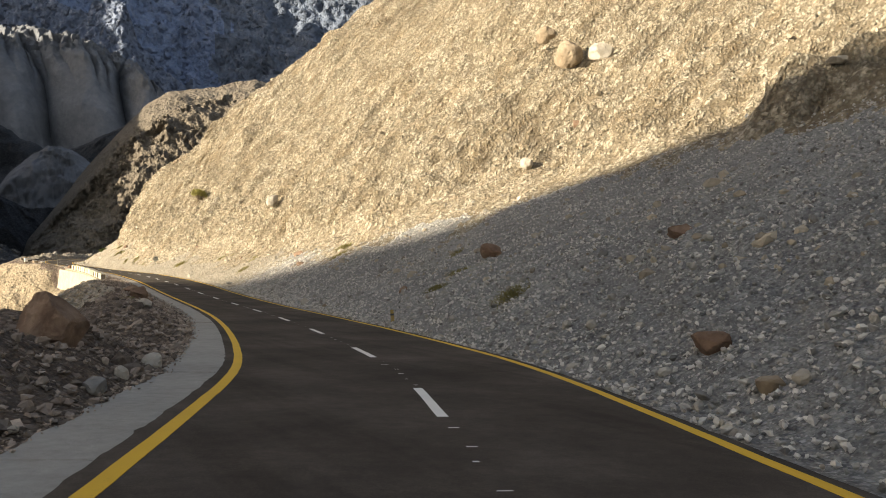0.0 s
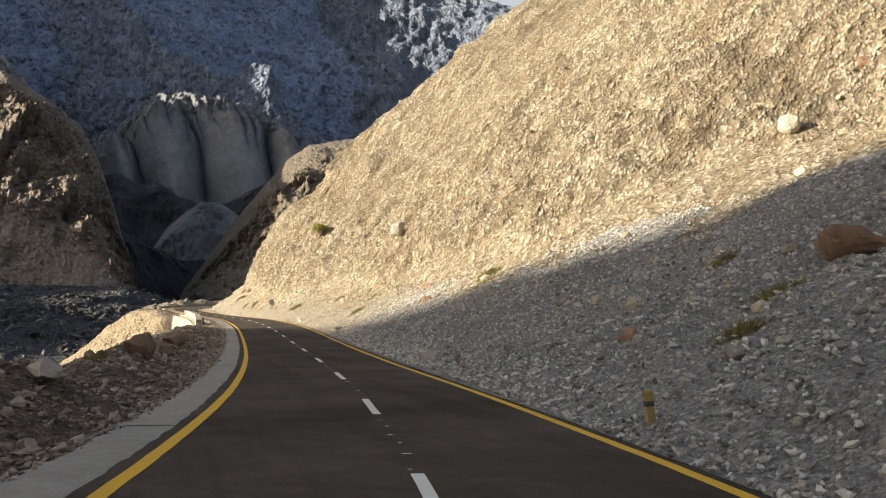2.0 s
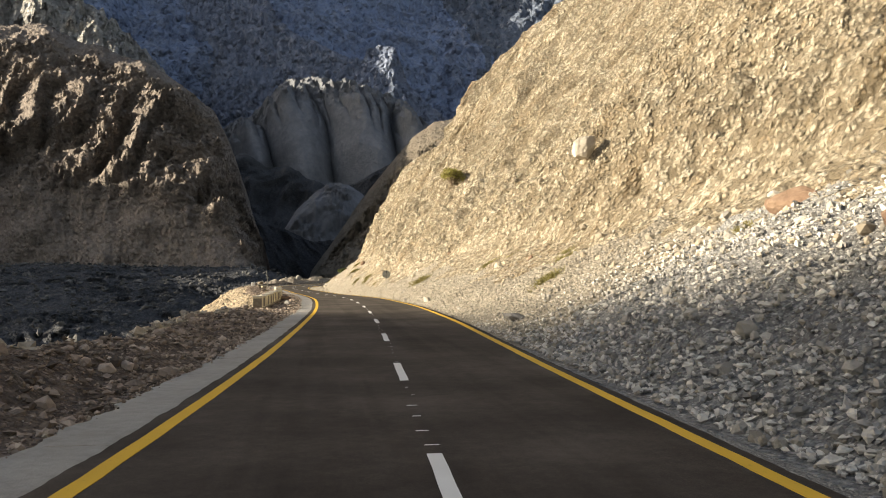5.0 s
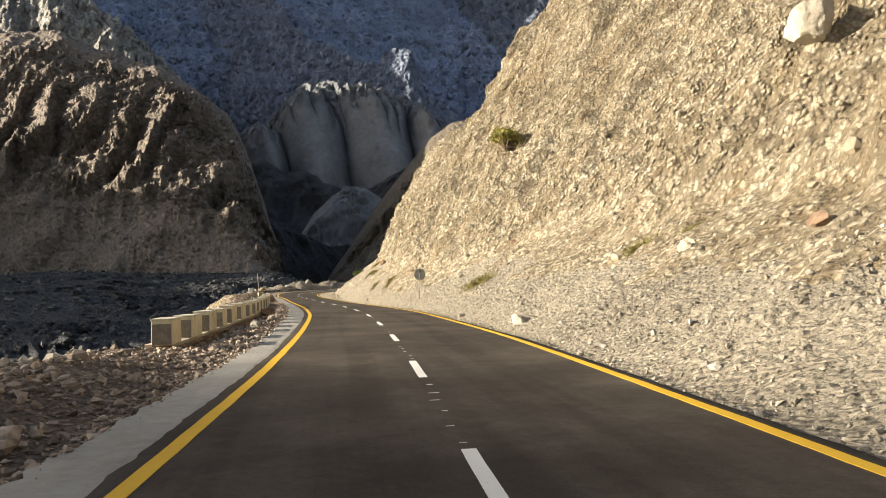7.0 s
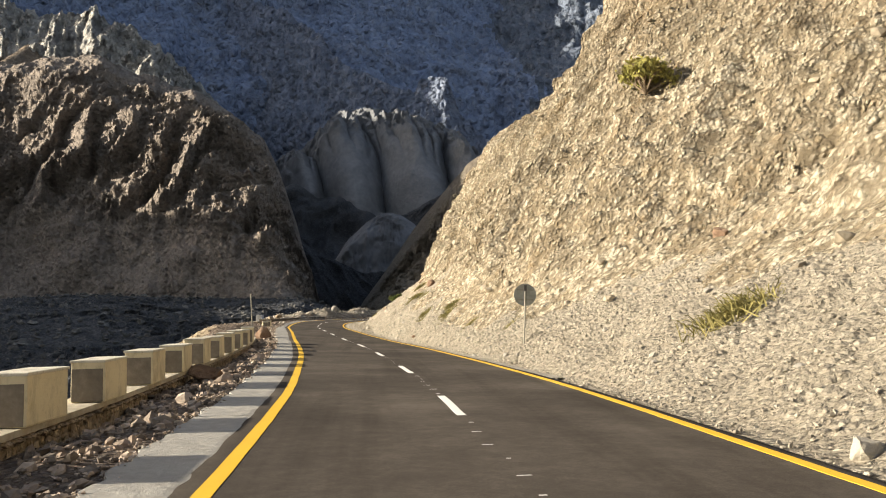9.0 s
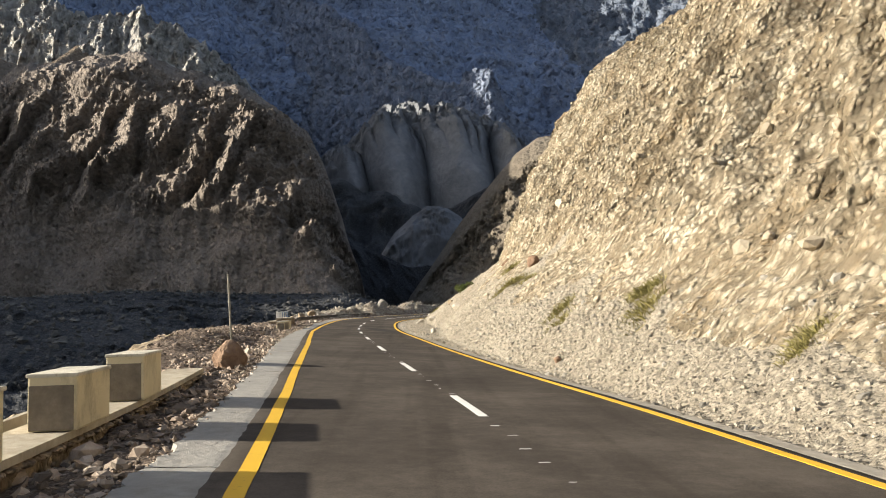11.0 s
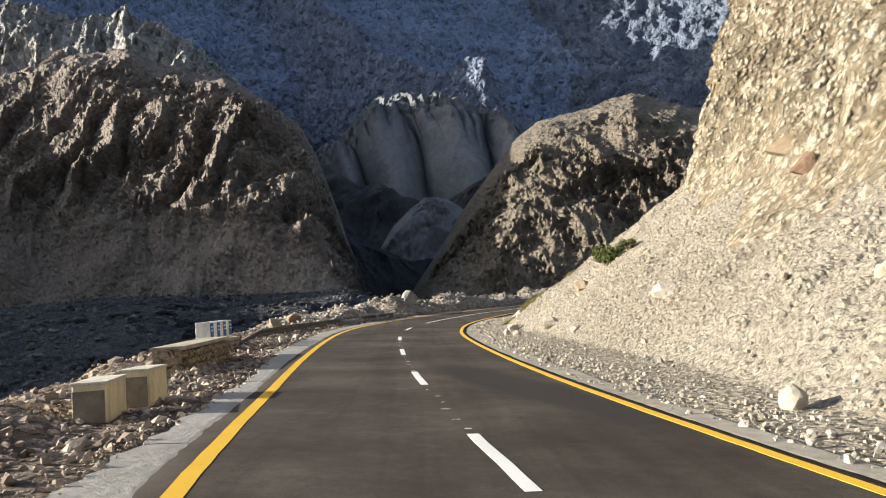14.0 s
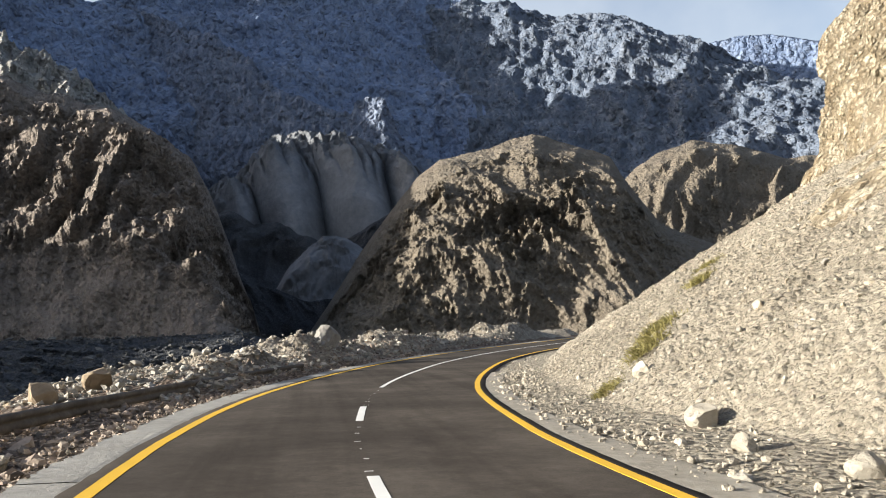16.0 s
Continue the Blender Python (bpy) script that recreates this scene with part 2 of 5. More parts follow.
def painted(name, colour, worn_colour, amount=0.55, stain=0.0):
    m, nt, b = shader(name, 0.7)
    at = place(nt)
    n = fractal(nt, at, 14, 7, 0.75)
    k = ramp(nt, n, [(amount, (0,)), (amount + 0.14, (1,))])
    tone = mix(nt, colour, tuple(0.78 * x for x in colour), fractal(nt, at, 1.1, 4, 0.6))
    c = mix(nt, tone, worn_colour, k)
    if stain:
        drip = fractal(nt, place(nt, (1.6, 1.6, 0.8)), 1.7, 6, 0.7)
        c = mix(nt, c, tuple(0.45 * x for x in worn_colour), ramp(nt, drip, [(0.48, (0,)), (0.66, (stain,))]))
    nt.links.new(c, b.inputs["Base Color"])
    relief(nt, b, [(fractal(nt, at, 60, 3, 0.6), 0.3, 0.003), (n, 0.5, 0.03)] if stain else [(fractal(nt, at, 60, 3, 0.6), 0.3, 0.003)])
    return m


YELLOW = painted("yellow_line_paint", (0.74, 0.45, 0.035), (0.25, 0.17, 0.05), 0.60)
WHITE = painted("white_line_paint", (0.78, 0.77, 0.74), (0.2, 0.19, 0.18), 0.64)
CREAM = painted("cream_block_paint", (0.72, 0.63, 0.42), (0.46, 0.38, 0.25), 0.58, 0.5)
CHALK = painted("white_block_paint", (0.80, 0.79, 0.75), (0.5, 0.46, 0.40), 0.56, 0.6)
BLUE = painted("blue_sign_paint", (0.05, 0.17, 0.42), (0.4, 0.42, 0.45), 0.66)
MASONRY = earth("wall_masonry", (0.15, 0.11, 0.07), (0.29, 0.22, 0.145), (0.44, 0.36, 0.25), 3.0, 0.6, 3.5, 0.1)
SLAB = earth("shoulder_concrete", (0.209, 0.199, 0.180), (0.288, 0.276, 0.252), (0.353, 0.340, 0.313), 5.0, 0.5, 0.0, 0.04)
RAIL = earth("weathered_rail", (0.06, 0.052, 0.045), (0.10, 0.09, 0.08), (0.18, 0.165, 0.15), 3.0, 0.8, 0.0, 0.01)
POLE = earth("pole_paint", (0.16, 0.15, 0.12), (0.27, 0.26, 0.22), (0.38, 0.36, 0.31), 4.0, 0.8, 0.0, 0.003)
SIGN_BACK = earth("sign_back", (0.20, 0.21, 0.18), (0.30, 0.31, 0.27), (0.40, 0.40, 0.36), 6.0, 1.5, 0.0, 0.002)
SIGN_DARK = earth("sign_brace", (0.05, 0.05, 0.045), (0.085, 0.08, 0.075), (0.13, 0.12, 0.11), 6.0, 1.5, 0.0, 0.002)
LEAF = earth("shrub_leaf", (0.055, 0.075, 0.02), (0.10, 0.125, 0.035), (0.17, 0.18, 0.06), 6.0, 0.8, 0.0, 0.01, per_piece=0.4)
GRASS = earth("dry_grass", (0.15, 0.135, 0.05), (0.25, 0.222, 0.085), (0.37, 0.325, 0.14), 6.0, 0.8, 0.0, 0.01, per_piece=0.4)
TWIG = earth("twig", (0.10, 0.075, 0.05), (0.17, 0.13, 0.09), (0.26, 0.20, 0.14), 8.0, 1.0, 0.0, 0.01)


# ---- meshes from arrays ----
def mesh_of(name, verts, faces, material, smooth=True):
    """A mesh from an array of places and an array of faces, all with the same number of corners."""
    me = bpy.data.meshes.new(name)
    verts, faces = np.asarray(verts, np.float32), np.asarray(faces, np.int32)
    k = faces.shape[1]
    me.vertices.add(len(verts))
    me.vertices.foreach_set("co", verts.ravel())
    me.loops.add(faces.size)
    me.loops.foreach_set("vertex_index", faces.ravel())
    me.polygons.add(len(faces))
    me.polygons.foreach_set("loop_start", np.arange(0, faces.size, k, dtype=np.int32))
    me.polygons.foreach_set("use_smooth", np.full(len(faces), smooth))
    me.update(calc_edges=True)
    me.materials.append(material)
    return me


def grid_faces(rows, cols):
    i = np.arange(rows - 1)[:, None] * cols + np.arange(cols - 1)
    return np.stack([i, i + 1, i + cols + 1, i + cols], -1).reshape(-1, 4)


def sheet(name, places, material, smooth=True, flip=False):
    rows, cols = places.shape[:2]
    f = grid_faces(rows, cols)
    return mesh_of(name, places.reshape(-1, 3), f[:, ::-1] if flip else f, material, smooth)


def part(name, bm, material, parent=None, label=""):
    me = bpy.data.meshes.new(name)
    bm.to_mesh(me)
    bm.free()
    me.materials.append(material)
    ob = new(name, me)
    ob.parent = parent
    if label:
        tagged(ob, label)
    return ob


def box(bm, sx, sy, sz, m=None, bevel=0.0):
    made = bmesh.ops.create_cube(bm, size=1.0, matrix=(m or Matrix()) @ Matrix.Diagonal((sx, sy, sz, 1)))["verts"]
    if bevel:
        edges = list({e for v in made for e in v.link_edges})
        bmesh.ops.bevel(bm, geom=edges, offset=bevel, segments=2, affect="EDGES", profile=0.6)


def hashed(ix, iy, iz, seed):
    with np.errstate(over="ignore"):
        n = (ix.astype(np.uint32) * np.uint32(374761393) + iy.astype(np.uint32) * np.uint32(668265263)
             + iz.astype(np.uint32) * np.uint32(2147483647 - 1274126177) + np.uint32(seed) * np.uint32(974711))
        n = (n ^ (n >> np.uint32(13))) * np.uint32(1274126177)
        n = (n ^ (n >> np.uint32(16))) * np.uint32(2246822519)
        return ((n ^ (n >> np.uint32(15))) & np.uint32(0xFFFFFF)) / float(0xFFFFFF)


def value(x, y, seed=0, z=None):
    """Smooth noise in 0..1 on a lattice of unit cells."""
    z = np.zeros_like(x) if z is None else z
    fx, fy, fz = np.floor(x), np.floor(y), np.floor(z)
    ix, iy, iz = fx.astype(np.int64), fy.astype(np.int64), fz.astype(np.int64)
    ux, uy, uz = ((v * v * v * (v * (v * 6 - 15) + 10)) for v in (x - fx, y - fy, z - fz))
    out = 0
    layers = (0, 1) if np.any(uz) else (0,)
    for dz in layers:
        a, b, c, d = (hashed(ix + i, iy + j, iz + dz, seed) for i, j in ((0, 0), (1, 0), (0, 1), (1, 1)))
        flat = (a * (1 - ux) + b * ux) * (1 - uy) + (c * (1 - ux) + d * ux) * uy
        out = out + flat * ((uz if dz else 1 - uz) if len(layers) > 1 else 1)
    return out


def fbm(x, y, seed=0, octaves=5, gain=0.5, ridged=False):
    """Fractal noise, about -1..1; ridged: sharp crests, 0..1."""
    total, amp, norm = 0.0, 1.0, 0.0
    for k in range(octaves):
        c, s = math.cos(0.6 * k), math.sin(0.6 * k)
        v = value((c * x - s * y) * 2.03 ** k, (s * x + c * y) * 2.03 ** k, seed + 17 * k) * 2 - 1
        total = total + amp * ((1 - np.abs(v)) ** 2 if ridged else v)
        norm += amp
        amp *= gain
    return total / norm


def knobs(x, y, seed, fill=0.7):
    """Rounded stones set in a face: 0 in the binding to 1 on a stone's crown."""
    fx, fy = np.floor(x), np.floor(y)
    out = np.zeros_like(x)
    for dx in (-1, 0, 1):
        for dy in (-1, 0, 1):
            ix, iy = (fx + dx).astype(np.int64), (fy + dy).astype(np.int64)
            zero = np.zeros_like(ix)
            a, b, r, on = (hashed(ix, iy, zero, seed + k) for k in range(4))
            r = 0.22 + 0.42 * r
            q = ((x - fx - dx - 0.15 - 0.7 * a) ** 2 + (y - fy - dy - 0.15 - 0.7 * b) ** 2) / r ** 2
            out = np.maximum(out, np.sqrt(np.clip(1 - q, 0, 1)) * r / 0.64 * (on < fill))
    return out


# ---- the line of the road ----
LINE = np.array([(4.5, -60, 1.8), (3.6, -35, 1.2), (2.2, -10, 0.47), (0.0, 10.4, -0.48), (-2.1, 20.9, -0.95), (-7.7, 38.4, -1.55),
                 (-14.55, 55.3, -1.9), (-21.9, 71.8, -2.02), (-29.45, 88.0, -1.9), (-37.5, 104.5, -1.82), (-45.9, 120.4, -1.72),
                 (-50.45, 128.2, -1.66), (-55.2, 135.9, -1.62), (-60.2, 143.6, -1.56), (-65.5, 151.2, -1.47), (-75.85, 166.1, -1.17),
                 (-85.95, 181.5, -1.02), (-95.05, 197.2, -0.84), (-99.0, 205.4, -0.68), (-101.9, 213.5, -0.6), (-103.9, 222.3, -0.5),
                 (-105.2, 232, -0.4), (-105.0, 244, -0.3), (-102.0, 256, -0.2), (-96, 267, 0.0), (-87, 276, 0.2), (-75.5, 282, 0.4),
                 (-62, 285, 0.7), (-48, 285.5, 1.0)])


def spline(p, per=24):
    q = np.vstack([2 * p[0] - p[1], p, 2 * p[-1] - p[-2]])
    t = np.linspace(0, 1, per, endpoint=False)[:, None]
    out = []
    for i in range(len(p) - 1):
        a, b, c, d = q[i:i + 4]
        out.append(0.5 * (2 * b + (c - a) * t + (2 * a - 5 * b + 4 * c - d) * t ** 2 + (3 * b - a - 3 * c + d) * t ** 3))
    return np.vstack(out + [p[-1:]])


AXIS = spline(LINE)
for _ in range(30):
    AXIS[1:-1] = 0.5 * AXIS[1:-1] + 0.25 * (AXIS[:-2] + AXIS[2:])
STEP = np.concatenate([[0], np.cumsum(np.hypot(*np.diff(AXIS[:, :2], axis=0).T))])
TANG = np.gradient(AXIS[:, :2], axis=0)
TANG /= np.linalg.norm(TANG, axis=1)[:, None]
BANK_S, BANK = (60, 110, 150, 190, 235, 280, 320), (-0.038, -0.032, 0.008, -0.013, -0.066, -0.056, -0.045)


def on_road(s, d, h=0.0):
    """Places s metres along the road, d to the right of its middle and h above its surface."""
    s, d, h = np.broadcast_arrays(np.asarray(s, float), np.asarray(d, float), np.asarray(h, float))
    x, y, z = (np.interp(s, STEP, AXIS[:, k]) for k in range(3))
    tx, ty = np.interp(s, STEP, TANG[:, 0]), np.interp(s, STEP, TANG[:, 1])
    n = np.hypot(tx, ty)
    bank = np.interp(s, BANK_S, BANK) * np.clip(d, -4.6, 4.0)
    return np.stack([x + d * ty / n, y - d * tx / n, z + bank + h], -1)


def heading(s):
    return math.atan2(np.interp(s, STEP, TANG[:, 1]), np.interp(s, STEP, TANG[:, 0]))


def standing(s, d, h=0.0, turn=0.0):
    """The pose of a thing beside the road: its y axis runs along the road."""
    x, y, z = on_road(s, d, h)
    return Matrix.Translation((x, y, z)) @ Matrix.Rotation(heading(s) - math.pi / 2 + radians(turn), 4, "Z")


LEFT_LINE = ((50, -3.30), (70, -3.28), (83, -3.18), (105, -3.10), (114, -3.06), (150, -3.04), (163, -3.00), (172, -3.05), (190, -3.10), (208, -3.14), (217, -3.24), (224, -3.18), (231, -3.04), (238, -2.91), (246, -2.92), (254, -2.98), (262, -2.90), (280, -3.13), (300, -3.34), (340, -3.4))
RIGHT_LINE = ((50, 2.8), (68, 2.95), (80, 3.18), (92, 3.1), (104, 2.86), (114, 2.72), (124, 2.74), (150, 3.05), (170, 3.25), (185, 3.14), (215, 3.0), (240, 2.81), (262, 2.89), (290, 3.0), (340, 3.2))


# an old oil stain in the uphill lane: place, turn, half-axes
STAIN = (tuple(on_road(261.5, 1.75)), (0, 0, heading(261.5) - math.pi / 2 + radians(9)), (1.0, 8.0, 4.0))
m, nt, b = shader("asphalt", 0.95)
at = place(nt)
grit, worn, fine = fractal(nt, at, 45, 5, 0.8), fractal(nt, at, 0.35, 5, 0.6), fractal(nt, at, 4.0, 8, 0.8)
c = ramp(nt, mix(nt, mix(nt, grit, fine, 0.45), worn, 0.45), [(0.36, (0.037, 0.031, 0.026)), (0.5, (0.066, 0.056, 0.047)), (0.62, (0.112, 0.096, 0.08))])
lanes = nt.nodes.new("ShaderNodeMapping")
lanes.vector_type = "TEXTURE"
lanes.inputs["Rotation"].default_value, lanes.inputs["Scale"].default_value = (0, 0, radians(28)), (1.0, 28.0, 1.0)
nt.links.new(at, lanes.inputs[0])
c = mix(nt, c, ramp(nt, fractal(nt, lanes.outputs[0], 1.3, 4, 0.6), [(0.36, (0.72, 0.71, 0.70)), (0.52, (1.0, 1.0, 1.0))]), 0.8, "MULTIPLY")
spill = nt.nodes.new("ShaderNodeMapping")
spill.vector_type = "TEXTURE"
spill.inputs["Location"].default_value, spill.inputs["Rotation"].default_value, spill.inputs["Scale"].default_value = STAIN
nt.links.new(at, spill.inputs[0])
ball = nt.nodes.new("ShaderNodeTexGradient")
ball.gradient_type = "SPHERICAL"
nt.links.new(spill.outputs[0], ball.inputs[0])
c = mix(nt, c, (0.036, 0.033, 0.031), ramp(nt, mix(nt, ball.outputs["Fac"], fine, 0.12), [(0.10, (0,)), (0.45, (0.85,))]))
nt.links.new(c, b.inputs["Base Color"])
b.inputs["Specular IOR Level"].default_value = 0.08
relief(nt, b, [(grit, 0.5, 0.006), (worn, 0.15, 0.03)])
ASPHALT = m


# ---- the hillside above the road ----
def along(s, pairs):
    return np.interp(s, [p[0] for p in pairs], [p[1] for p in pairs])


TOE = ((40, 3.9), (235, 3.9), (252, 4.8), (264, 6.2), (281, 6.3), (290, 5.4), (300, 5.4), (340, 5.4))
TALUS_H = ((40, 9), (110, 8), (125, 6), (165, 3.2), (190, 4.4), (205, 4.2), (218, 2.0), (230, 3.0), (240, 5.0), (270, 5.5), (285, 6.2), (300, 7.6), (340, 8))
TALUS_T = ((40, 0.50), (110, 0.50), (120, 0.62), (165, 0.50), (193, 0.58), (205, 0.55), (218, 0.85), (237, 0.70), (250, 0.72), (264, 0.85), (281, 0.82), (290, 0.66), (300, 0.56), (340, 0.54))
CLIFF_T = ((40, 0.72), (110, 0.76), (121, 0.93), (160, 1.18), (185, 1.05), (205, 1.0), (222, 1.42), (236, 1.6), (257, 1.3), (270, 1.5), (285, 2.2), (300, 3.6), (340, 3.6))
CLIFF_H = ((40, 70), (190, 60), (215, 48), (225, 36), (245, 27), (270, 22), (300, 19), (340, 19))
UPPER_T = ((40, 0.75), (215, 0.8), (240, 0.75), (300, 0.70), (340, 0.7))


def hillside_at(s, l):
    """The hillside's surface at s metres along the road and l metres up its slope."""
    toe, ht, tt, tc, hc, tu = (along(s, p) for p in (TOE, TALUS_H, TALUS_T, CLIFF_T, CLIFF_H, UPPER_T))
    ht = ht * (1 + 0.35 * fbm(s / 9, s * 0, 3, 3))
    flat = toe - 3.3
    kt, kc, ku = np.sqrt(1 + tt ** 2), np.sqrt(1 + tc ** 2), np.sqrt(1 + tu ** 2)
    lt = ht * kt / tt
    lc = np.maximum(hc - ht, 2) * kc / tc
    a, b = np.minimum(l, flat), np.clip(l - flat, 0, lt)
    c, e = np.clip(l - flat - lt, 0, lc), np.maximum(l - flat - lt - lc, 0)
    d = 3.3 + a + b / kt + c / kc + e / ku
    h = -0.06 + 0.04 * a + b * tt / kt + c * tc / kc + e * tu / ku
    steep = np.clip(c / 4, 0, 1)
    loose = np.clip(b / 1.5, 0, 1)
    # relief: ribs and gullies down the fall line, narrow rills, broken chips, pits and a few set stones
    warp = 0.25 * fbm(s / 5, l / 9, 11, 3)
    rib = fbm(s / 6.5 + warp, l / 30, 21, 5, 0.55, True) - 0.45
    rill = fbm(s / 1.7 + 2 * warp, l / 14, 25, 4, 0.6, True) - 0.45
    wide = fbm(s / 26, l / 40, 31, 3)
    lump = fbm(s / 1.0, l / 2.4, 41, 5, 0.66)
    crag = fbm(s / 3.2 + warp, l / 10.0, 51, 5, 0.60, True) - 0.4
    chip = fbm(s / 0.75 + 3 * warp, l / 2.2, 53, 3, 0.6, True) - 0.4
    wob = 0.35 * fbm(s / 0.8, l / 0.8, 43, 3)
    stones = 0.20 * knobs(s / 1.5 + wob, l / 1.5 + wob, 45, 0.22) + 0.08 * knobs(s / 0.62 + wob, l / 0.62 - wob, 49, 0.35)
    pit = np.clip(fbm(s / 1.3, l / 4.0, 57, 4) - 0.22, 0, 1)
    # hollows where pieces have fallen, and longer notches along the gullies
    hollow = np.clip(5 * (fbm(s / 0.9, l / 1.7, 58, 3, 0.6) - 0.32), 0, 1)
    notch = np.clip(4 * (fbm(s / 2.2 + warp, l / 9.0, 59, 4, 0.6) - 0.30), 0, 1)
    gap = np.clip(0.5 + 2.2 * fbm(s / 17, l / 22, 46, 3), 0, 1)
    channel = gap * np.clip(7 * (fbm(s / 3.6 + 1.5 * warp, l / 34, 47, 4, 0.5, True) - 0.66), 0, 1)
    out = (steep * (1.9 * rib + 0.9 * wide + 0.45 * lump + 1.6 * crag + 1.5 * rill + 0.3 * chip - 1.4 * pit - 0.42 * hollow - 0.9 * notch - 1.1 * channel + stones - 0.1)
           + loose * (1 - steep) * (0.30 * lump + 0.30 * rib + 0.30 * stones + 0.18 * chip) + 0.03 * lump)
    slope = np.where(e > 0, tu, np.where(c > 0, tc, np.where(b > 0, tt, 0.0)))
    g = np.sqrt(1 + slope ** 2)
    d = d - out * slope / g
    h = h + out / g
    return on_road(s, np.maximum(d, 3.25), h)


def talus_length(s):
    """How far up the slope the loose scree reaches."""
    ht = along(s, TALUS_H) * (1 + 0.35 * fbm(s / 9, s * 0, 3, 3))
    tt = along(s, TALUS_T)
    return along(s, TOE) - 3.3 + ht * np.sqrt(1 + 1 / tt ** 2)


hs = np.arange(56, 330, 0.18)
hl = np.concatenate([np.arange(0, 21, 0.18), 21 + np.cumsum(np.linspace(0.2, 1.8, 92))])
HS, HL = np.meshgrid(hs, hl, indexing="ij")
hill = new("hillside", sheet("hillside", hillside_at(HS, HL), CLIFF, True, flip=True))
hill.data.materials.append(SCREE)
hill.data.materials.append(PALE_SCREE)
scree_face = (HL < talus_length(HS) * (np.interp(HS, [96, 116, 160, 230, 250], [0.92, 0.66, 0.62, 0.62, 0.8]) + 0.5 * fbm(HS / 5, HL / 5, 63, 4)))[:-1, :-1]
hill.data.polygons.foreach_set("material_index", (scree_face * np.where(HS + 6 * fbm(HS / 6, HL / 6, 65, 4) > 142, 2, 1)[:-1, :-1]).ravel().astype(np.int32))
tagged(hill, "sunlit beige conglomerate hillside rising above the road", "hillside", kind="structure")

# ---- the verge and the drop on the valley side ----
BERM = ((40, 0.9), (75, 1.0), (100, 0.75), (150, 0.7), (168, 0.35), (176, -0.3), (226, -0.3), (233, 0.25), (240, 0.5), (256, 0.55), (263, 0.3), (268, 0.15), (296, 0.15), (304, 0.7), (314, 1.0), (325, 1.0), (345, 1.0))
LIP = ((40, 12), (72, 10), (90, 7.8), (115, 7.2), (150, 7.2), (176, 7.6), (222, 7.4), (228, 7.8), (240, 8.2), (256, 8.0), (264, 7.4), (272, 8.4), (285, 10.5), (300, 11), (312, 9.5), (345, 9.5))

FOOT = ((40, 4.5), (222, 4.5), (230, 5.35), (240, 5.0), (258, 4.8), (270, 4.5), (345, 4.5))


def verge_at(s, e):
    berm, lip = along(s, BERM), along(s, LIP)
    berm = berm * (1 + 0.9 * fbm(s / 7, e / 9, 61, 3))
    berm = berm + np.clip((s - 298) / 8, 0, 1) * 2.2 * np.clip(fbm(s / 3.2, e / 3.2, 67, 4, 0.55, True) - 0.42, 0, 1)
    up = np.clip((e - along(s, FOOT)) / np.interp(s, [224, 230, 258, 264], [2.8, 2.2, 2.2, 2.8]), 0, 1)
    up = up * up * (3 - 2 * up)
    over = np.maximum(e - lip, 0)
    drop = 0.80 * (np.sqrt(over ** 2 + 1.2) - 1.1) * (over > 0)
    rough = np.clip((e - 4.4) / 0.8, 0, 1)
    h = -0.10 - 0.1 * (e < 4.1) + berm * up - drop + rough * (np.interp(s, [130, 165], [0.30, 0.16]) * fbm(s / 1.1, e / 1.1, 71, 5, 0.6)) + np.clip(over / 4, 0, 1) * (1.7 * (fbm(s / 7, e / 20, 81, 5, 0.55, True) - 0.4) + 1.5 * (fbm(s / 2.2, e / 2.6, 83, 5, 0.6, True) - 0.4))
    # the ground falls away outside the retaining wall
    h = h - 3.0 * np.clip((s - 170) / 3, 0, 1) * np.clip((226 - s) / 3, 0, 1) * np.clip((e - 7.0) / 0.5, 0, 1)
    return on_road(s, -e, h)


vs = np.arange(50, 350, 0.36)
ve = np.concatenate([np.arange(3.9, 15, 0.24), 15 + np.cumsum(np.linspace(0.25, 3.0, 70))])
VS, VE = np.meshgrid(vs, ve, indexing="ij")
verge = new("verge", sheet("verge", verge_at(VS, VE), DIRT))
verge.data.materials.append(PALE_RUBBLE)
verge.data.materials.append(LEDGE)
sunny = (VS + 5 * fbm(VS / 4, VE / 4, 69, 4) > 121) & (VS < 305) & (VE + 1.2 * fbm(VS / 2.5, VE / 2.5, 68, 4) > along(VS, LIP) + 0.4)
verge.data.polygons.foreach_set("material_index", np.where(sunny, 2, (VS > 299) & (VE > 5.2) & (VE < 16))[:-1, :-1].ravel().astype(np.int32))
tagged(verge, "stony brown verge falling away to the valley", "verge", kind="structure")

# ---- road, lines and paved shoulder ----
rs = np.arange(20, STEP[-1] - 1, 0.16)
lw, rw = along(rs, LEFT_LINE), along(rs, RIGHT_LINE)
ragged = 0.05 * fbm(rs / 0.35, rs * 0, 91, 4, 0.6) + 0.04 * fbm(rs / 5, rs * 0, 93, 2)
RD = np.stack([lw - 0.42 + ragged, lw - 0.30 + ragged, lw, lw * 0.5, 0 * lw, rw * 0.5, rw, rw + 0.24 + 0.6 * ragged, rw + 0.30 + 0.6 * ragged], 1)
lift = np.array([-0.05, 0, 0, 0, 0, 0, 0, 0, -0.05])[None] + 0 * RD
road = new("road", sheet("road", on_road(rs[:, None] + 0 * RD, RD, lift + 0.012), ASPHALT, True, flip=True))
tagged(road, "dark asphalt two-lane mountain road", "road", kind="structure")


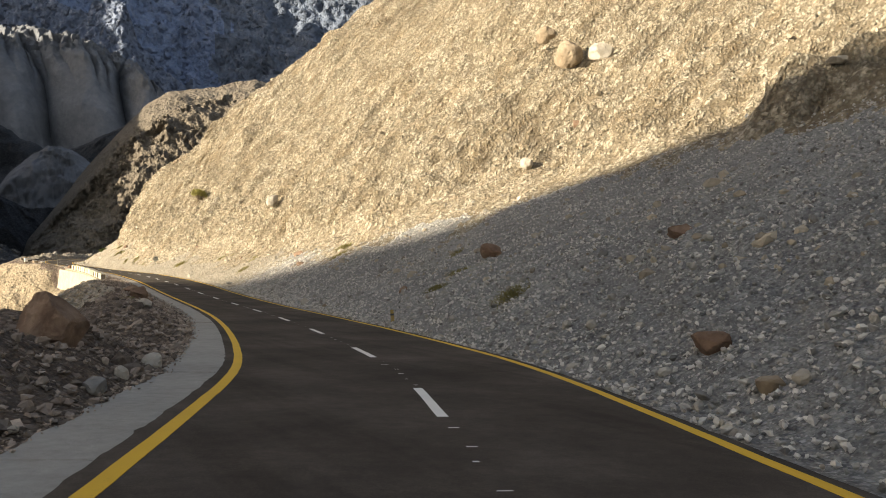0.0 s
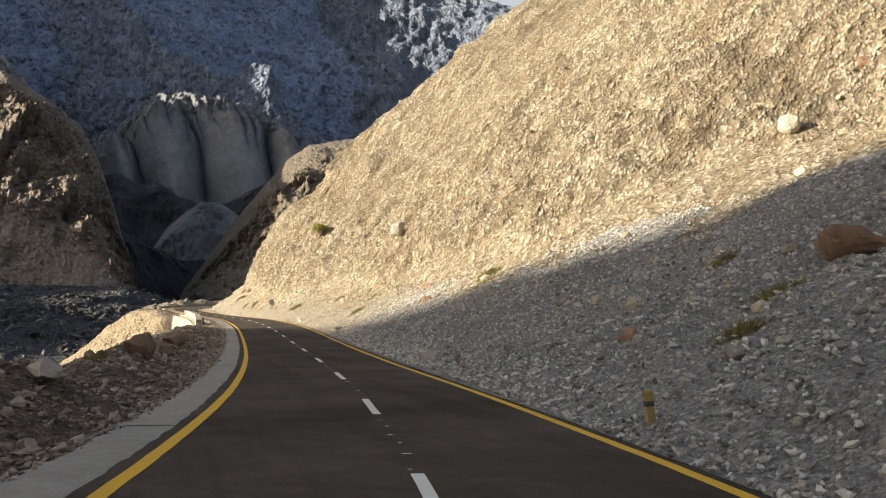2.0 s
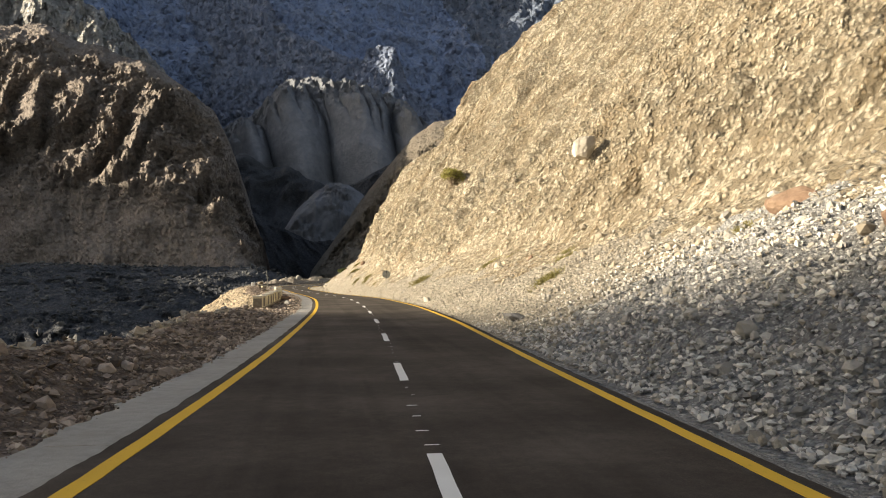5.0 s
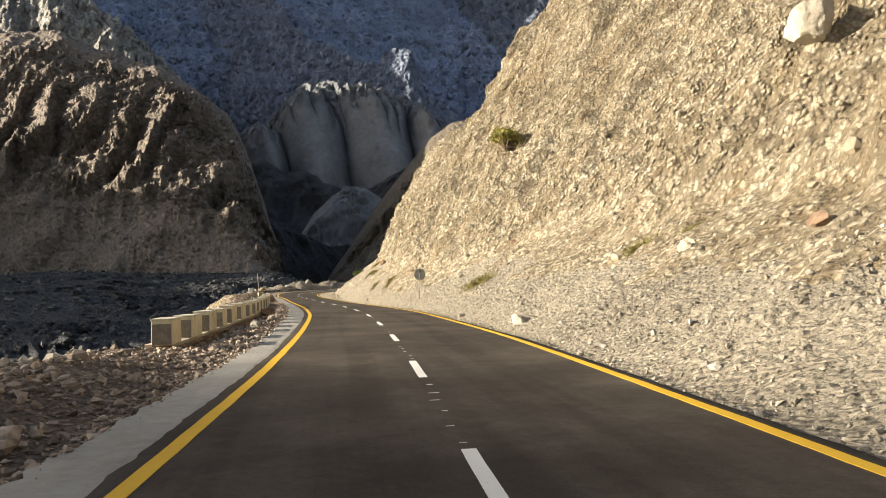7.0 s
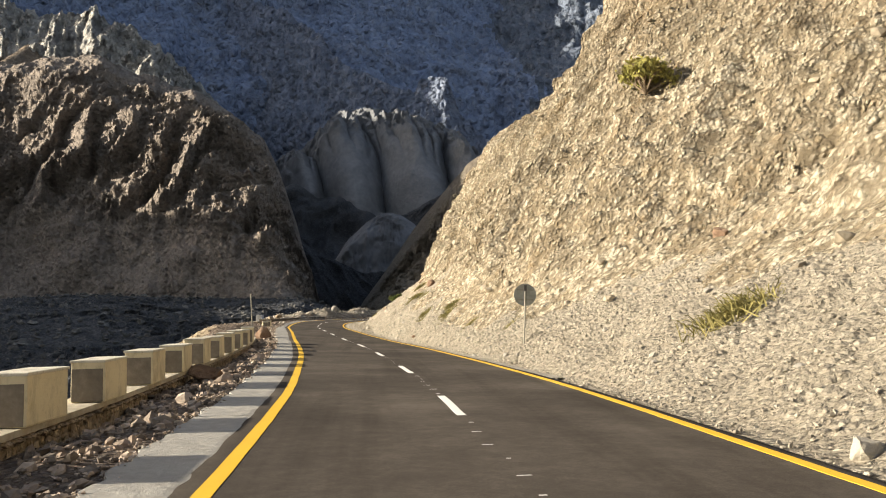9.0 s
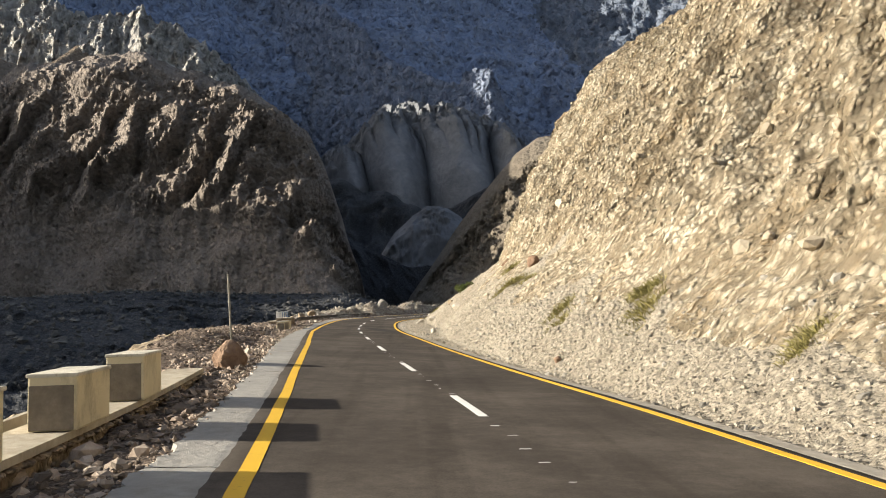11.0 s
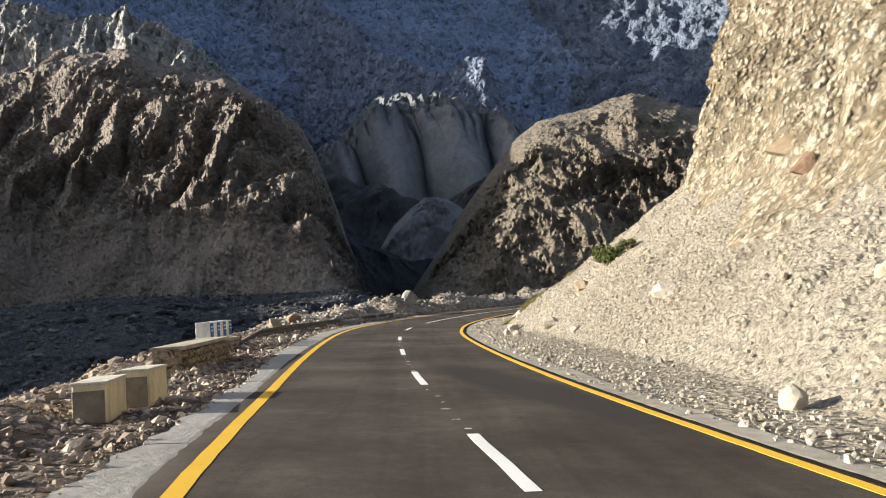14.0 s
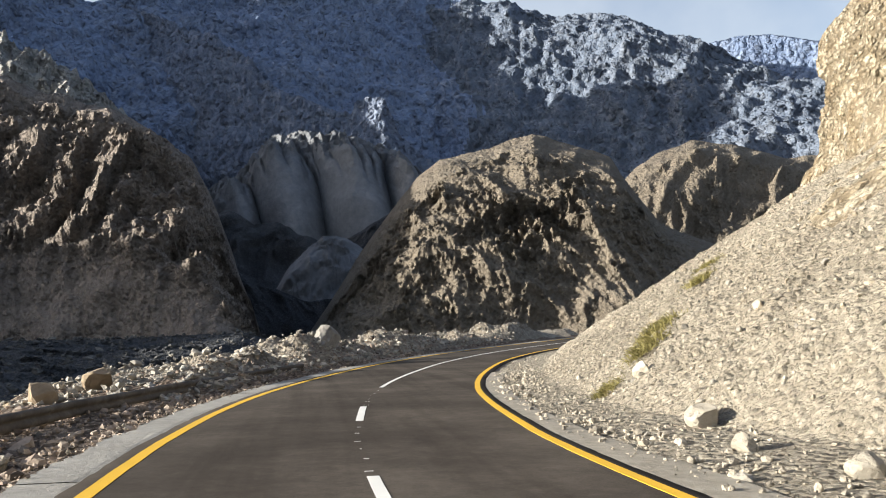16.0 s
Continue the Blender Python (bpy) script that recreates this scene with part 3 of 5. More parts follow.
def strip(name, s0, s1, d, width, material, lift=0.005, parent=None, label="", step=0.5):
    """A painted line, a few millimetres thick."""
    ss = np.linspace(s0, s1, max(4, int((s1 - s0) / step)))
    d = along(ss, d) if isinstance(d, tuple) else d
    wob = 0.012 * fbm(ss / 0.6, ss * 0, int(s0) + 5, 3)
    cols = [on_road(ss, d + o, h) for o, h in ((-width / 2 + wob, 0.012), (-width / 2 + wob, 0.012 + lift), (width / 2 + wob, 0.012 + lift), (width / 2 + wob, 0.012))]
    ob = new(name, sheet(name, np.stack(cols, 1), material, False, flip=True))
    ob.parent = parent
    if label:
        tagged(ob, label)
    return ob


strip("edge_line", 22, STEP[-1] - 3, LEFT_LINE, 0.19, YELLOW, parent=road, label="worn yellow edge line")
strip("edge_line", 22, STEP[-1] - 3, RIGHT_LINE, 0.17, YELLOW, parent=road, label="worn yellow edge line")
DASH0 = 70.6
for k in range(-3, 25):
    strip("lane_dash", DASH0 + 9.1 * k, DASH0 + 9.1 * k + 3.05, 0, 0.15, WHITE, parent=road)
strip("centre_line", DASH0 + 9.1 * 25 + 0.5, STEP[-1] - 3, 0, 0.13, WHITE, parent=road, label="solid white centre line on the bend")



def edge_at(ss, d, amp, seed, scale=0.9):
    return d + amp * fbm(ss / scale, ss * 0, seed, 5, 0.6)


SHOULDER = ((50, -4.6), (78, -4.55), (92, -4.32), (110, -4.22), (160, -4.15), (172, -4.05), (187, -4.35), (235, -4.2), (253, -4.0), (258, -3.75), (265, -3.68), (274, -4.2), (300, -4.3), (345, -4.4))
bed = np.arange(44, 350, 1.0)
shoulder = new("shoulder", sheet("shoulder", np.stack([on_road(bed, -3.35, -0.06), on_road(bed, along(bed, SHOULDER), -0.06), on_road(bed, along(bed, SHOULDER) - 0.3, -0.25)], 1), DIRT))
tagged(shoulder, "pale concrete paved shoulder strip beside the road", "shoulder", kind="structure")

DUSTY = earth("dusty_concrete", (0.19, 0.17, 0.138), (0.285, 0.258, 0.213), (0.38, 0.348, 0.29), 4.0, 0.5, 0.0, 0.03)
ap = np.arange(196, 306, 0.35)
out = np.interp(ap, [62, 140, 160, 215, 240, 252, 264, 280, 292, 306], [0.25, 0.3, 0.4, 0.25, 0.3, 0.4, 0.6, 0.7, 0.55, 0.5])
rim = along(ap, RIGHT_LINE)
cols = [on_road(ap, rim + 0.22, -0.01), on_road(ap, rim + 0.30, 0.004), on_road(ap, rim + 0.3 + out * (1 + 0.25 * fbm(ap / 1.1, ap * 0, 95, 4)), 0.004), on_road(ap, rim + 0.36 + out * (1 + 0.25 * fbm(ap / 1.1, ap * 0, 95, 4)), -0.12)]
gutter = new("gutter_strip", sheet("gutter_strip", np.stack(cols, 1), DUSTY, False, flip=True))
tagged(gutter, "dusty grey concrete strip between road and hillside", "pavement", kind="structure")

# ---- the far country ----
ORIGIN = np.array([-70.0, 165.0])


def mountain(name, label, crest, near, far, foot_z, material, seed, relief_m, gully, steps=(260, 110), swell=1.0, back=1.35, crag=1.0):
    """A mountain side: crest is pairs of bearing (degrees left of ahead) and rise (degrees), from left to right."""
    az = np.linspace(crest[0][0], crest[-1][0], steps[0])
    rise = np.interp(-az, [-c[0] for c in crest], [c[1] for c in crest])
    v = np.linspace(0, back, steps[1])
    A, V = np.meshgrid(az, v, indexing="ij")
    top = np.tan(np.radians(rise))[:, None] * far
    arc, up = np.radians(A) * (near + far) / 2, V * (far - near) * 1.5
    warp = 0.5 * fbm(arc / (gully * 1.5), up / (gully * 1.5), seed + 3, 3)
    n1 = fbm(arc / gully + warp, up / (gully * 2.6), seed, 6, 0.55, True) - 0.42
    n2 = fbm(arc / (gully * 3.1), up / (gully * 3.1), seed + 5, 4)
    n3 = fbm(arc / (gully * 0.30), up / (gully * 0.36), seed + 9, 6, 0.62, True) - 0.42
    patch = np.clip(0.35 + 1.5 * fbm(arc / (gully * 1.3), up / (gully * 1.6), seed + 13, 3), 0, 1.3)
    body = np.clip(V / 0.12, 0, 1) * np.clip(2.2 - V * 1.5, 0.3, 1)
    out = relief_m * body * (1.2 * n1 + 0.9 * n2 + crag * patch * 0.8 * n3)
    R = near + (far - near) * V - out
    Z = foot_z + (top - foot_z) * np.where(V <= 1, 1 - (1 - np.minimum(V, 1)) ** swell, 1 - 0.9 * (V - 1)) + 0.22 * out * np.clip(3 - 3 * V, 0.15, 1)
    bearing = np.radians(A)
    P = np.stack([ORIGIN[0] - np.sin(bearing) * R, ORIGIN[1] + np.cos(bearing) * R, Z], -1)
    ob = new(name, sheet(name, P, material, True, flip=True))
    return tagged(ob, label, "mountain", kind="structure")


def massif(name, label, crest, near, far, foot_z, material, seed, profile, terms, steps=(560, 220)):
    """A mountain side with a shaped section (share of the climb: depth, height) and layers of relief, each within its own band of height.

    A layer: kind, size out of the face, width, height, slant, and the four heights (shares) between which it swells and fades."""
    az = np.linspace(crest[0][0], crest[-1][0], steps[0])
    rise = np.interp(-az, [-c[0] for c in crest], [c[1] for c in crest])
    for _ in range(3):
        rise[1:-1] = 0.5 * rise[1:-1] + 0.25 * (rise[:-2] + rise[2:])
    A, V = np.meshgrid(az, np.linspace(0, profile[-1][0], steps[1]), indexing="ij")
    near, far = (np.interp(-az, [-p[0] for p in q], [p[1] for p in q])[:, None] for q in (near, far))
    top = np.tan(np.radians(rise))[:, None] * far
    share = np.interp(V, [p[0] for p in profile], [p[2] for p in profile])
    R = near + (far - near) * np.interp(V, [p[0] for p in profile], [p[1] for p in profile])
    Z = foot_z + (top - foot_z) * share
    arc, up = np.radians(A) * (near + far) / 2, Z + 0.45 * (R - near)
    band = np.where(V > 1, 1.02, share)
    out = 0.0
    for k, (kind, size, wide, high, slant, b0, b1, b2, b3) in enumerate(terms):
        sd = seed + 23 * k
        bend = 0.35 * fbm(arc / (wide * 2.2), up / (wide * 2.2), sd + 3, 3)
        x, y = (arc + slant * up) / wide + bend, up / high
        if kind == "ridge":
            n = fbm(x, y, sd, 5, 0.56, True) - 0.42
        elif kind == "saw":
            f = x + 0.75 * fbm(arc / wide * 0.7, up / high * 1.2, sd + 7, 4)
            cell = np.floor(f)
            zero = np.zeros_like(cell).astype(np.int64)
            tall = 0.45 + 0.75 * hashed(cell.astype(np.int64), zero, zero, sd)
            f = f - cell
            n = tall * np.minimum(f / 0.34, (1 - f) / 0.66) - 0.35 + 0.5 * fbm(x * 1.3, y * 2, sd + 9, 4)
        elif kind == "crag":
            n = (fbm(x, y, sd, 5, 0.60, True) - 0.42) * np.clip(0.15 + 2.4 * fbm(arc / (wide * 3.2), up / (wide * 3.2), sd + 5, 3), 0, 1.4)
        elif kind == "strata":
            f = Z / high + 1.6 * bend + 0.25 * fbm(arc / wide, Z / high * 0.6, sd + 1, 4)
            n = (f - np.floor(f)) - 0.5 + 0.5 * fbm(arc / wide * 3, Z / high, sd + 2, 3)
        elif kind == "flute":
            n = np.abs(np.sin(np.pi * (x + 0.25 * np.sin(1.9 * x)))) ** 0.55 - 0.7
        else:
            n = fbm(x, y, sd, 5, 0.5)
        mask = np.clip((band - b0) / max(b1 - b0, 1e-3), 0, 1) * np.clip((b3 - band) / max(b3 - b2, 1e-3), 0, 1)
        out = out + size * mask * n
    R = R - out
    Z = Z + 0.30 * out
    bearing = np.radians(A)
    P = np.stack([ORIGIN[0] - np.sin(bearing) * R, ORIGIN[1] + np.cos(bearing) * R, Z], -1)
    ob = new(name, sheet(name, P, material, True, flip=True))
    return tagged(ob, label, "mountain", kind="structure")


massif("brown_hill", "dark brown eroded hill with sunlit ribs across the valley",
       [(72, -8), (64, 6), (59, 13), (54.6, 16.4), (51, 17.3), (47, 17.9), (43.2, 17.2), (40.6, 16.4), (37.9, 14.9), (35.6, 12.8), (34.3, 10.2), (33.2, 7.0), (32.0, 3.5), (31.0, -1), (30.2, -5)],
       ((72, 1700), (58, 1240), (50, 1045), (42, 895), (36, 810), (30, 760)), ((72, 2040), (58, 1580), (50, 1385), (42, 1235), (36, 1150), (30, 1100)), -60, BROWN_HILL, 201,
       ((0, 0, 0), (0.16, 0.03, 0.22), (0.36, 0.10, 0.44), (0.44, 0.19, 0.50), (0.74, 0.52, 0.79), (0.9, 0.78, 0.93), (1.0, 1.0, 1.0), (1.15, 1.4, 0.93)),
       (("soft", 40, 150, 110, 0.4, 0.0, 0.1, 1.1, 1.2), ("saw", 46, 96, 150, 0.95, 0.38, 0.48, 0.70, 0.86), ("ridge", 24, 38, 34, 0.8, 0.37, 0.46, 0.80, 0.94), ("crag", 28, 16, 9, 0.5, 0.36, 0.44, 0.84, 0.98),
        ("strata", 16, 60, 11, 0, 0.36, 0.44, 0.86, 0.96), ("ridge", 14, 46, 260, 0.1, 0.02, 0.1, 0.36, 0.48), ("strata", 5, 120, 26, 0, 0.02, 0.06, 0.40, 0.46),
        ("ridge", 12, 48, 110, 0.4, 0.76, 0.90, 1.1, 1.2), ("crag", 9, 12, 10, 0, 0.62, 0.80, 1.1, 1.2)), (480, 200))
massif("gorge_hill", "dark craggy hill with sunlit outcrops beyond the bend",
       [(29.6, -4), (28.4, 1.2), (27, 2.9), (25.4, 5), (23.7, 7.2), (21.9, 9.5), (19.9, 11.7), (18.4, 12.7), (14.6, 13.2), (11.7, 14), (9.3, 13.2), (6.4, 12.0), (5, 9.5), (3.5, 7), (0, 5), (-12, 4)],
       ((30, 790), (15, 800), (0, 790), (-12, 760)), ((30, 1110), (15, 1120), (0, 1110), (-12, 1080)), -80, GORGE_ROCK, 301,
       ((0, 0, 0), (0.25, 0.10, 0.30), (0.55, 0.36, 0.64), (0.72, 0.55, 0.80), (0.88, 0.78, 0.93), (1.0, 1.0, 1.0), (1.15, 1.4, 0.93)),
       (("soft", 30, 150, 170, 0, 0.0, 0.1, 1.1, 1.2), ("ridge", 34, 60, 120, -0.35, 0.1, 0.3, 0.74, 0.92), ("crag", 38, 26, 26, 0.2, 0.22, 0.36, 0.80, 0.94),
        ("crag", 15, 9, 9, 0, 0.22, 0.34, 0.84, 0.95), ("strata", 5, 50, 12, 0, 0.25, 0.4, 0.8, 0.9), ("ridge", 7, 40, 120, 0.2, 0.80, 0.92, 1.1, 1.2)), (480, 200))
massif("side_hill", "brown hill with a pale sunlit top",
       [(9, 8), (6, 9.5), (4.6, 10.8), (2.7, 11.8), (0.4, 12.3), (-2.1, 11.5), (-5.2, 10.1), (-14, 9)],
       ((9, 1200), (-14, 1480)), ((9, 1600), (-14, 1880)), -80, GORGE_ROCK, 401,
       ((0, 0, 0), (0.6, 0.45, 0.62), (0.75, 0.62, 0.86), (1, 1, 1), (1.15, 1.4, 0.93)),
       (("soft", 30, 150, 170, 0, 0.0, 0.1, 1.1, 1.2), ("ridge", 45, 70, 160, 0.3, 0.1, 0.3, 0.9, 1.0), ("crag", 26, 28, 30, 0, 0.2, 0.3, 0.9, 1.0)), (200, 110))
# gorge walls take the near-black rubble, its gloom being in the colour
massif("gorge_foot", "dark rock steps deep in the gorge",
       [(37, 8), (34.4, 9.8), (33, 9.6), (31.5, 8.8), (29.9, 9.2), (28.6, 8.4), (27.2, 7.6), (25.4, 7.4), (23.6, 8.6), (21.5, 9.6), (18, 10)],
       ((37, 1430), (18, 1450)), ((37, 1680), (18, 1680)), -90, SHADED_RUBBLE, 531,
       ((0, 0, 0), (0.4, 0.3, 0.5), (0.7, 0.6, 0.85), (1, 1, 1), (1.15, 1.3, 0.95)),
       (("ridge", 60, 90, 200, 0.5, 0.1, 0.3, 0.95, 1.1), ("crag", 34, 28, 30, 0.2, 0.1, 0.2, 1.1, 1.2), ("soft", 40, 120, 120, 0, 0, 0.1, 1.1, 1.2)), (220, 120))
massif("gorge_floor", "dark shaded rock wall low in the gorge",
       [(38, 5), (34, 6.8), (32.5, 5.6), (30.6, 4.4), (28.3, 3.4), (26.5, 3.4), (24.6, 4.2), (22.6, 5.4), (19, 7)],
       ((38, 1150), (19, 1180)), ((38, 1260), (19, 1260)), -90, SHADED_RUBBLE, 561,
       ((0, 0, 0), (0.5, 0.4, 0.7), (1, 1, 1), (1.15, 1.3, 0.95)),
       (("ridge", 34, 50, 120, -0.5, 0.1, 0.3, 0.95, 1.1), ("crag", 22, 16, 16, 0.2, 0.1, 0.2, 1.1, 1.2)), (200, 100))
massif("fluted_dome", "grey fluted rock dome in the gorge",
       [(36.5, 9), (34, 11.4), (32.2, 12.4), (31.3, 13.4), (29.8, 14.7), (28.6, 15.0), (27.2, 14.8), (25.6, 14.7), (24.2, 14.3), (22.2, 13.7), (20.6, 12.9), (19.4, 11.8), (17.5, 10)],
       ((36.5, 2250), (17.5, 1960)), ((36.5, 2720), (17.5, 2420)), -90, HAZED_DOME_ROCK, 501,
       ((0, 0, 0), (0.30, 0.12, 0.40), (0.48, 0.20, 0.64), (0.70, 0.42, 0.86), (0.88, 0.74, 0.96), (1.0, 1.0, 1.0), (1.15, 1.4, 0.93)),
       (("flute", 130, 200, 500, -0.16, 0.36, 0.52, 0.86, 0.98), ("flute", 34, 58, 300, -0.25, 0.72, 0.82, 0.94, 1.02), ("ridge", 70, 46, 60, 0, 0.78, 0.90, 1.1, 1.2),
        ("soft", 20, 120, 160, 0, 0, 0.1, 1.1, 1.2), ("ridge", 34, 80, 160, 0.3, 0.0, 0.1, 0.38, 0.5)), (330, 190))
massif("low_dome", "grey rock dome low in the gorge",
       [(31, 3.2), (30.2, 4.4), (29.4, 5.7), (28, 7.0), (26.6, 7.8), (25.2, 7.6), (23.6, 6.4)],
       ((31, 1300), (23, 1300)), ((31, 1420), (23, 1420)), -90, HAZED_DOME_ROCK, 551,
       ((0, 0, 0), (0.4, 0.2, 0.6), (0.7, 0.5, 0.9), (1, 1, 1), (1.15, 1.3, 0.95)),
       (("ridge", 26, 50, 90, 0.6, 0.2, 0.4, 0.95, 1.05), ("crag", 20, 18, 14, 0.3, 0.2, 0.3, 1.0, 1.1)), (120, 80))
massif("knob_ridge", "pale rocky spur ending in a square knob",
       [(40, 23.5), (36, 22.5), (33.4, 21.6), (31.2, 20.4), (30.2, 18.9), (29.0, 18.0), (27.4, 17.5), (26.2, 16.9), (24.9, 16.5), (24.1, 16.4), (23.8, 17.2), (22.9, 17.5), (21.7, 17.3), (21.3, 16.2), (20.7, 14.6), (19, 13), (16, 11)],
       ((40, 3400), (33, 3000), (30, 2860), (26, 2720), (22, 2620), (16, 2600)), ((40, 3560), (33, 3160), (30, 3000), (26, 2840), (22, 2740), (16, 2720)), -90, HAZED_SPUR_ROCK, 601,
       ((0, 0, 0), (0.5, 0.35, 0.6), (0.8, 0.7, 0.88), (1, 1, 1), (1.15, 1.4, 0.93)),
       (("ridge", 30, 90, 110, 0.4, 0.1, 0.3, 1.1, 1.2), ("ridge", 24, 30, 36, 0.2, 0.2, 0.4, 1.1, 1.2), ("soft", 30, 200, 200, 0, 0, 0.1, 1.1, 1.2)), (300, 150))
massif("pale_cliffs", "pale sunlit cliffs above the brown hill",
       [(64, 3), (59, 16), (56, 20.6), (53, 20.6), (49.8, 20.2), (47, 20.8), (44.1, 19.6), (40.9, 17.6), (38, 15), (35, 11)],
       ((64, 2800), (56, 2450), (45, 2080), (35, 1800)), ((64, 3100), (56, 2750), (45, 2380), (35, 2100)), -60, FAR_ROCK, 651,
       ((0, 0, 0), (0.6, 0.35, 0.7), (0.8, 0.6, 0.88), (1, 1, 1), (1.15, 1.4, 0.93)),
       (("ridge", 80, 80, 260, 0.25, 0.1, 0.3, 1.1, 1.2), ("ridge", 30, 26, 60, 0.2, 0.1, 0.3, 1.1, 1.2)), (300, 150))
great = massif("great_mountain", "huge bare mountain wall tinted hazy blue-grey, closing the valley",
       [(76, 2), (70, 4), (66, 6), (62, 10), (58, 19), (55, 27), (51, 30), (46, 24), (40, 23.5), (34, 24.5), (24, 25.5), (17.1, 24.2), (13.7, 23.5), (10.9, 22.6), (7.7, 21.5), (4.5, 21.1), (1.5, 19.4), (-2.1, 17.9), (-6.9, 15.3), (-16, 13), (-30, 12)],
       ((76, 2850), (51, 2850), (45, 2750), (36, 2950), (30, 2950), (18, 3250), (0, 2850), (-30, 2500)), ((76, 3500), (51, 3500), (45, 3400), (36, 3700), (30, 3700), (18, 4300), (0, 3750), (-30, 3300)), -90, HAZE_BLUE_ROCK, 701,
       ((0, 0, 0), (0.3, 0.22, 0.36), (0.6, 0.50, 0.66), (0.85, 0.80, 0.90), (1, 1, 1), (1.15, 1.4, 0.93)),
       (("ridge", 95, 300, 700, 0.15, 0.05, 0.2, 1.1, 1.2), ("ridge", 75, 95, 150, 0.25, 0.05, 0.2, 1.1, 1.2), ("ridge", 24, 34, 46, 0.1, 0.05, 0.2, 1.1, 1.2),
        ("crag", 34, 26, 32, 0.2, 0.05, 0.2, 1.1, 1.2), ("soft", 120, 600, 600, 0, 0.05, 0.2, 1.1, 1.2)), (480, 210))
# sunlit right part gets the greyer copy: lit tone put into the colour
great.data.materials.append(SUNLIT_WALL_ROCK)
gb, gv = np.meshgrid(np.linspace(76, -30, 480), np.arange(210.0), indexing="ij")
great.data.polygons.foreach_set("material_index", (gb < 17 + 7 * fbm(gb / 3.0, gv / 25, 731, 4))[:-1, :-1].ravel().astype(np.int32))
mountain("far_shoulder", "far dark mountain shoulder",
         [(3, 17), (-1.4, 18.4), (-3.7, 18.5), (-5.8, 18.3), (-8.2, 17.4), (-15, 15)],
         4100, 4350, 0, HAZE_BLUE_ROCK, 751, 60, 200, (80, 50), 1.0, back=1.05)
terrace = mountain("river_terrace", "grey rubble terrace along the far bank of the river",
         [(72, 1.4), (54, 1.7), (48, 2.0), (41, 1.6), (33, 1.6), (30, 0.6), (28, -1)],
         230, 860, -70, SHADED_RUBBLE, 781, 16, 45, (280, 140), 1.6, back=1.15, crag=1.8)

# valley floor and terrace: one sheet that reaches under the mountains
ga = np.radians(np.linspace(-180, 180, 241))
gr = np.concatenate([np.linspace(0, 60, 8), np.geomspace(70, 4700, 110)])
GA, GR = np.meshgrid(ga, gr, indexing="ij")
GX, GY = ORIGIN[0] - np.sin(GA) * GR, ORIGIN[1] + np.cos(GA) * GR
GZ = -95 + 4 * fbm(GX / 60, GY / 60, 801, 6, 0.6) * np.clip(GR / 300, 0, 1) - 6 * (GR > 1500)
ground = new("ground", sheet("ground", np.stack([GX, GY, GZ], -1), SHADED_RUBBLE))
tagged(ground, "grey stony valley floor and terrace", "ground", kind="structure")

# ridges added out of sight on the sunny side of the valley, behind the camera: crests shaped so their shadows lie on
# the first stretch of road and on the far hills
SUNWARD = np.array([-math.sin(radians(SUN_AZ)), math.cos(radians(SUN_AZ))])
ACROSS = np.array([-SUNWARD[1], SUNWARD[0]])


def ridge(name, label, out, profile, width, fall, seed, rough):
    """A ridge square to the sunlight, out metres towards the sun; profile is pairs of place along it and crest height."""
    w = np.linspace(profile[0][0], profile[-1][0], 220)
    v = np.linspace(-1, 1, 60)
    Wd, V = np.meshgrid(w, v, indexing="ij")
    crest = np.interp(w, [p[0] for p in profile], [p[1] for p in profile])[:, None]
    z = crest - np.abs(V) ** 1.2 * fall + rough * fbm(Wd / (width * 0.09), V * 6, seed, 5) * np.clip(np.abs(V) * 4, 0.4, 1)
    xy = SUNWARD * (out + V[..., None] * width) + ACROSS * Wd[..., None]
    return tagged(new(name, sheet(name, np.concatenate([xy, z[..., None]], -1), NEAR_HILL)), label, "ridge", kind="structure")


ridge("near_shade_ridge", "unseen dark rocky ridge on the sunny side of the valley, shaped for its shadow", 300,
      [(-168, -55), (-143, 18), (-127, 57), (-116, 79), (-109, 88.5), (-103, 92.4), (-97, 93.9), (-88, 95.4), (-70, 98), (-50, 103.1), (-44, 107.2), (-35, 111), (-24, 113.5), (-3, 118.5), (57, 135.5), (247, 189.5)],
      120, 170, 901, 2.2)
ridge("west_shade_mountain", "unseen high dark mountain on the sunny side of the valley, added to shade the far hills", 1050,
      [(-3900, 800), (-3650, 1150), (-3285, 1120), (-3127, 1060), (-2880, 1020), (-2720, 940), (-2600, 880), (-2477, 865), (-2412, 820), (-2250, 720), (-2100, 640), (-1900, 620), (-1700, 640), (-1500, 600), (-1300, 430), (-1164, 385), (-1134, 372), (-1101, 345), (-1056, 372), (-1020, 385), (-958, 322), (-800, 280), (-600, 280), (-400, 100)], 380, 420, 951, 30)

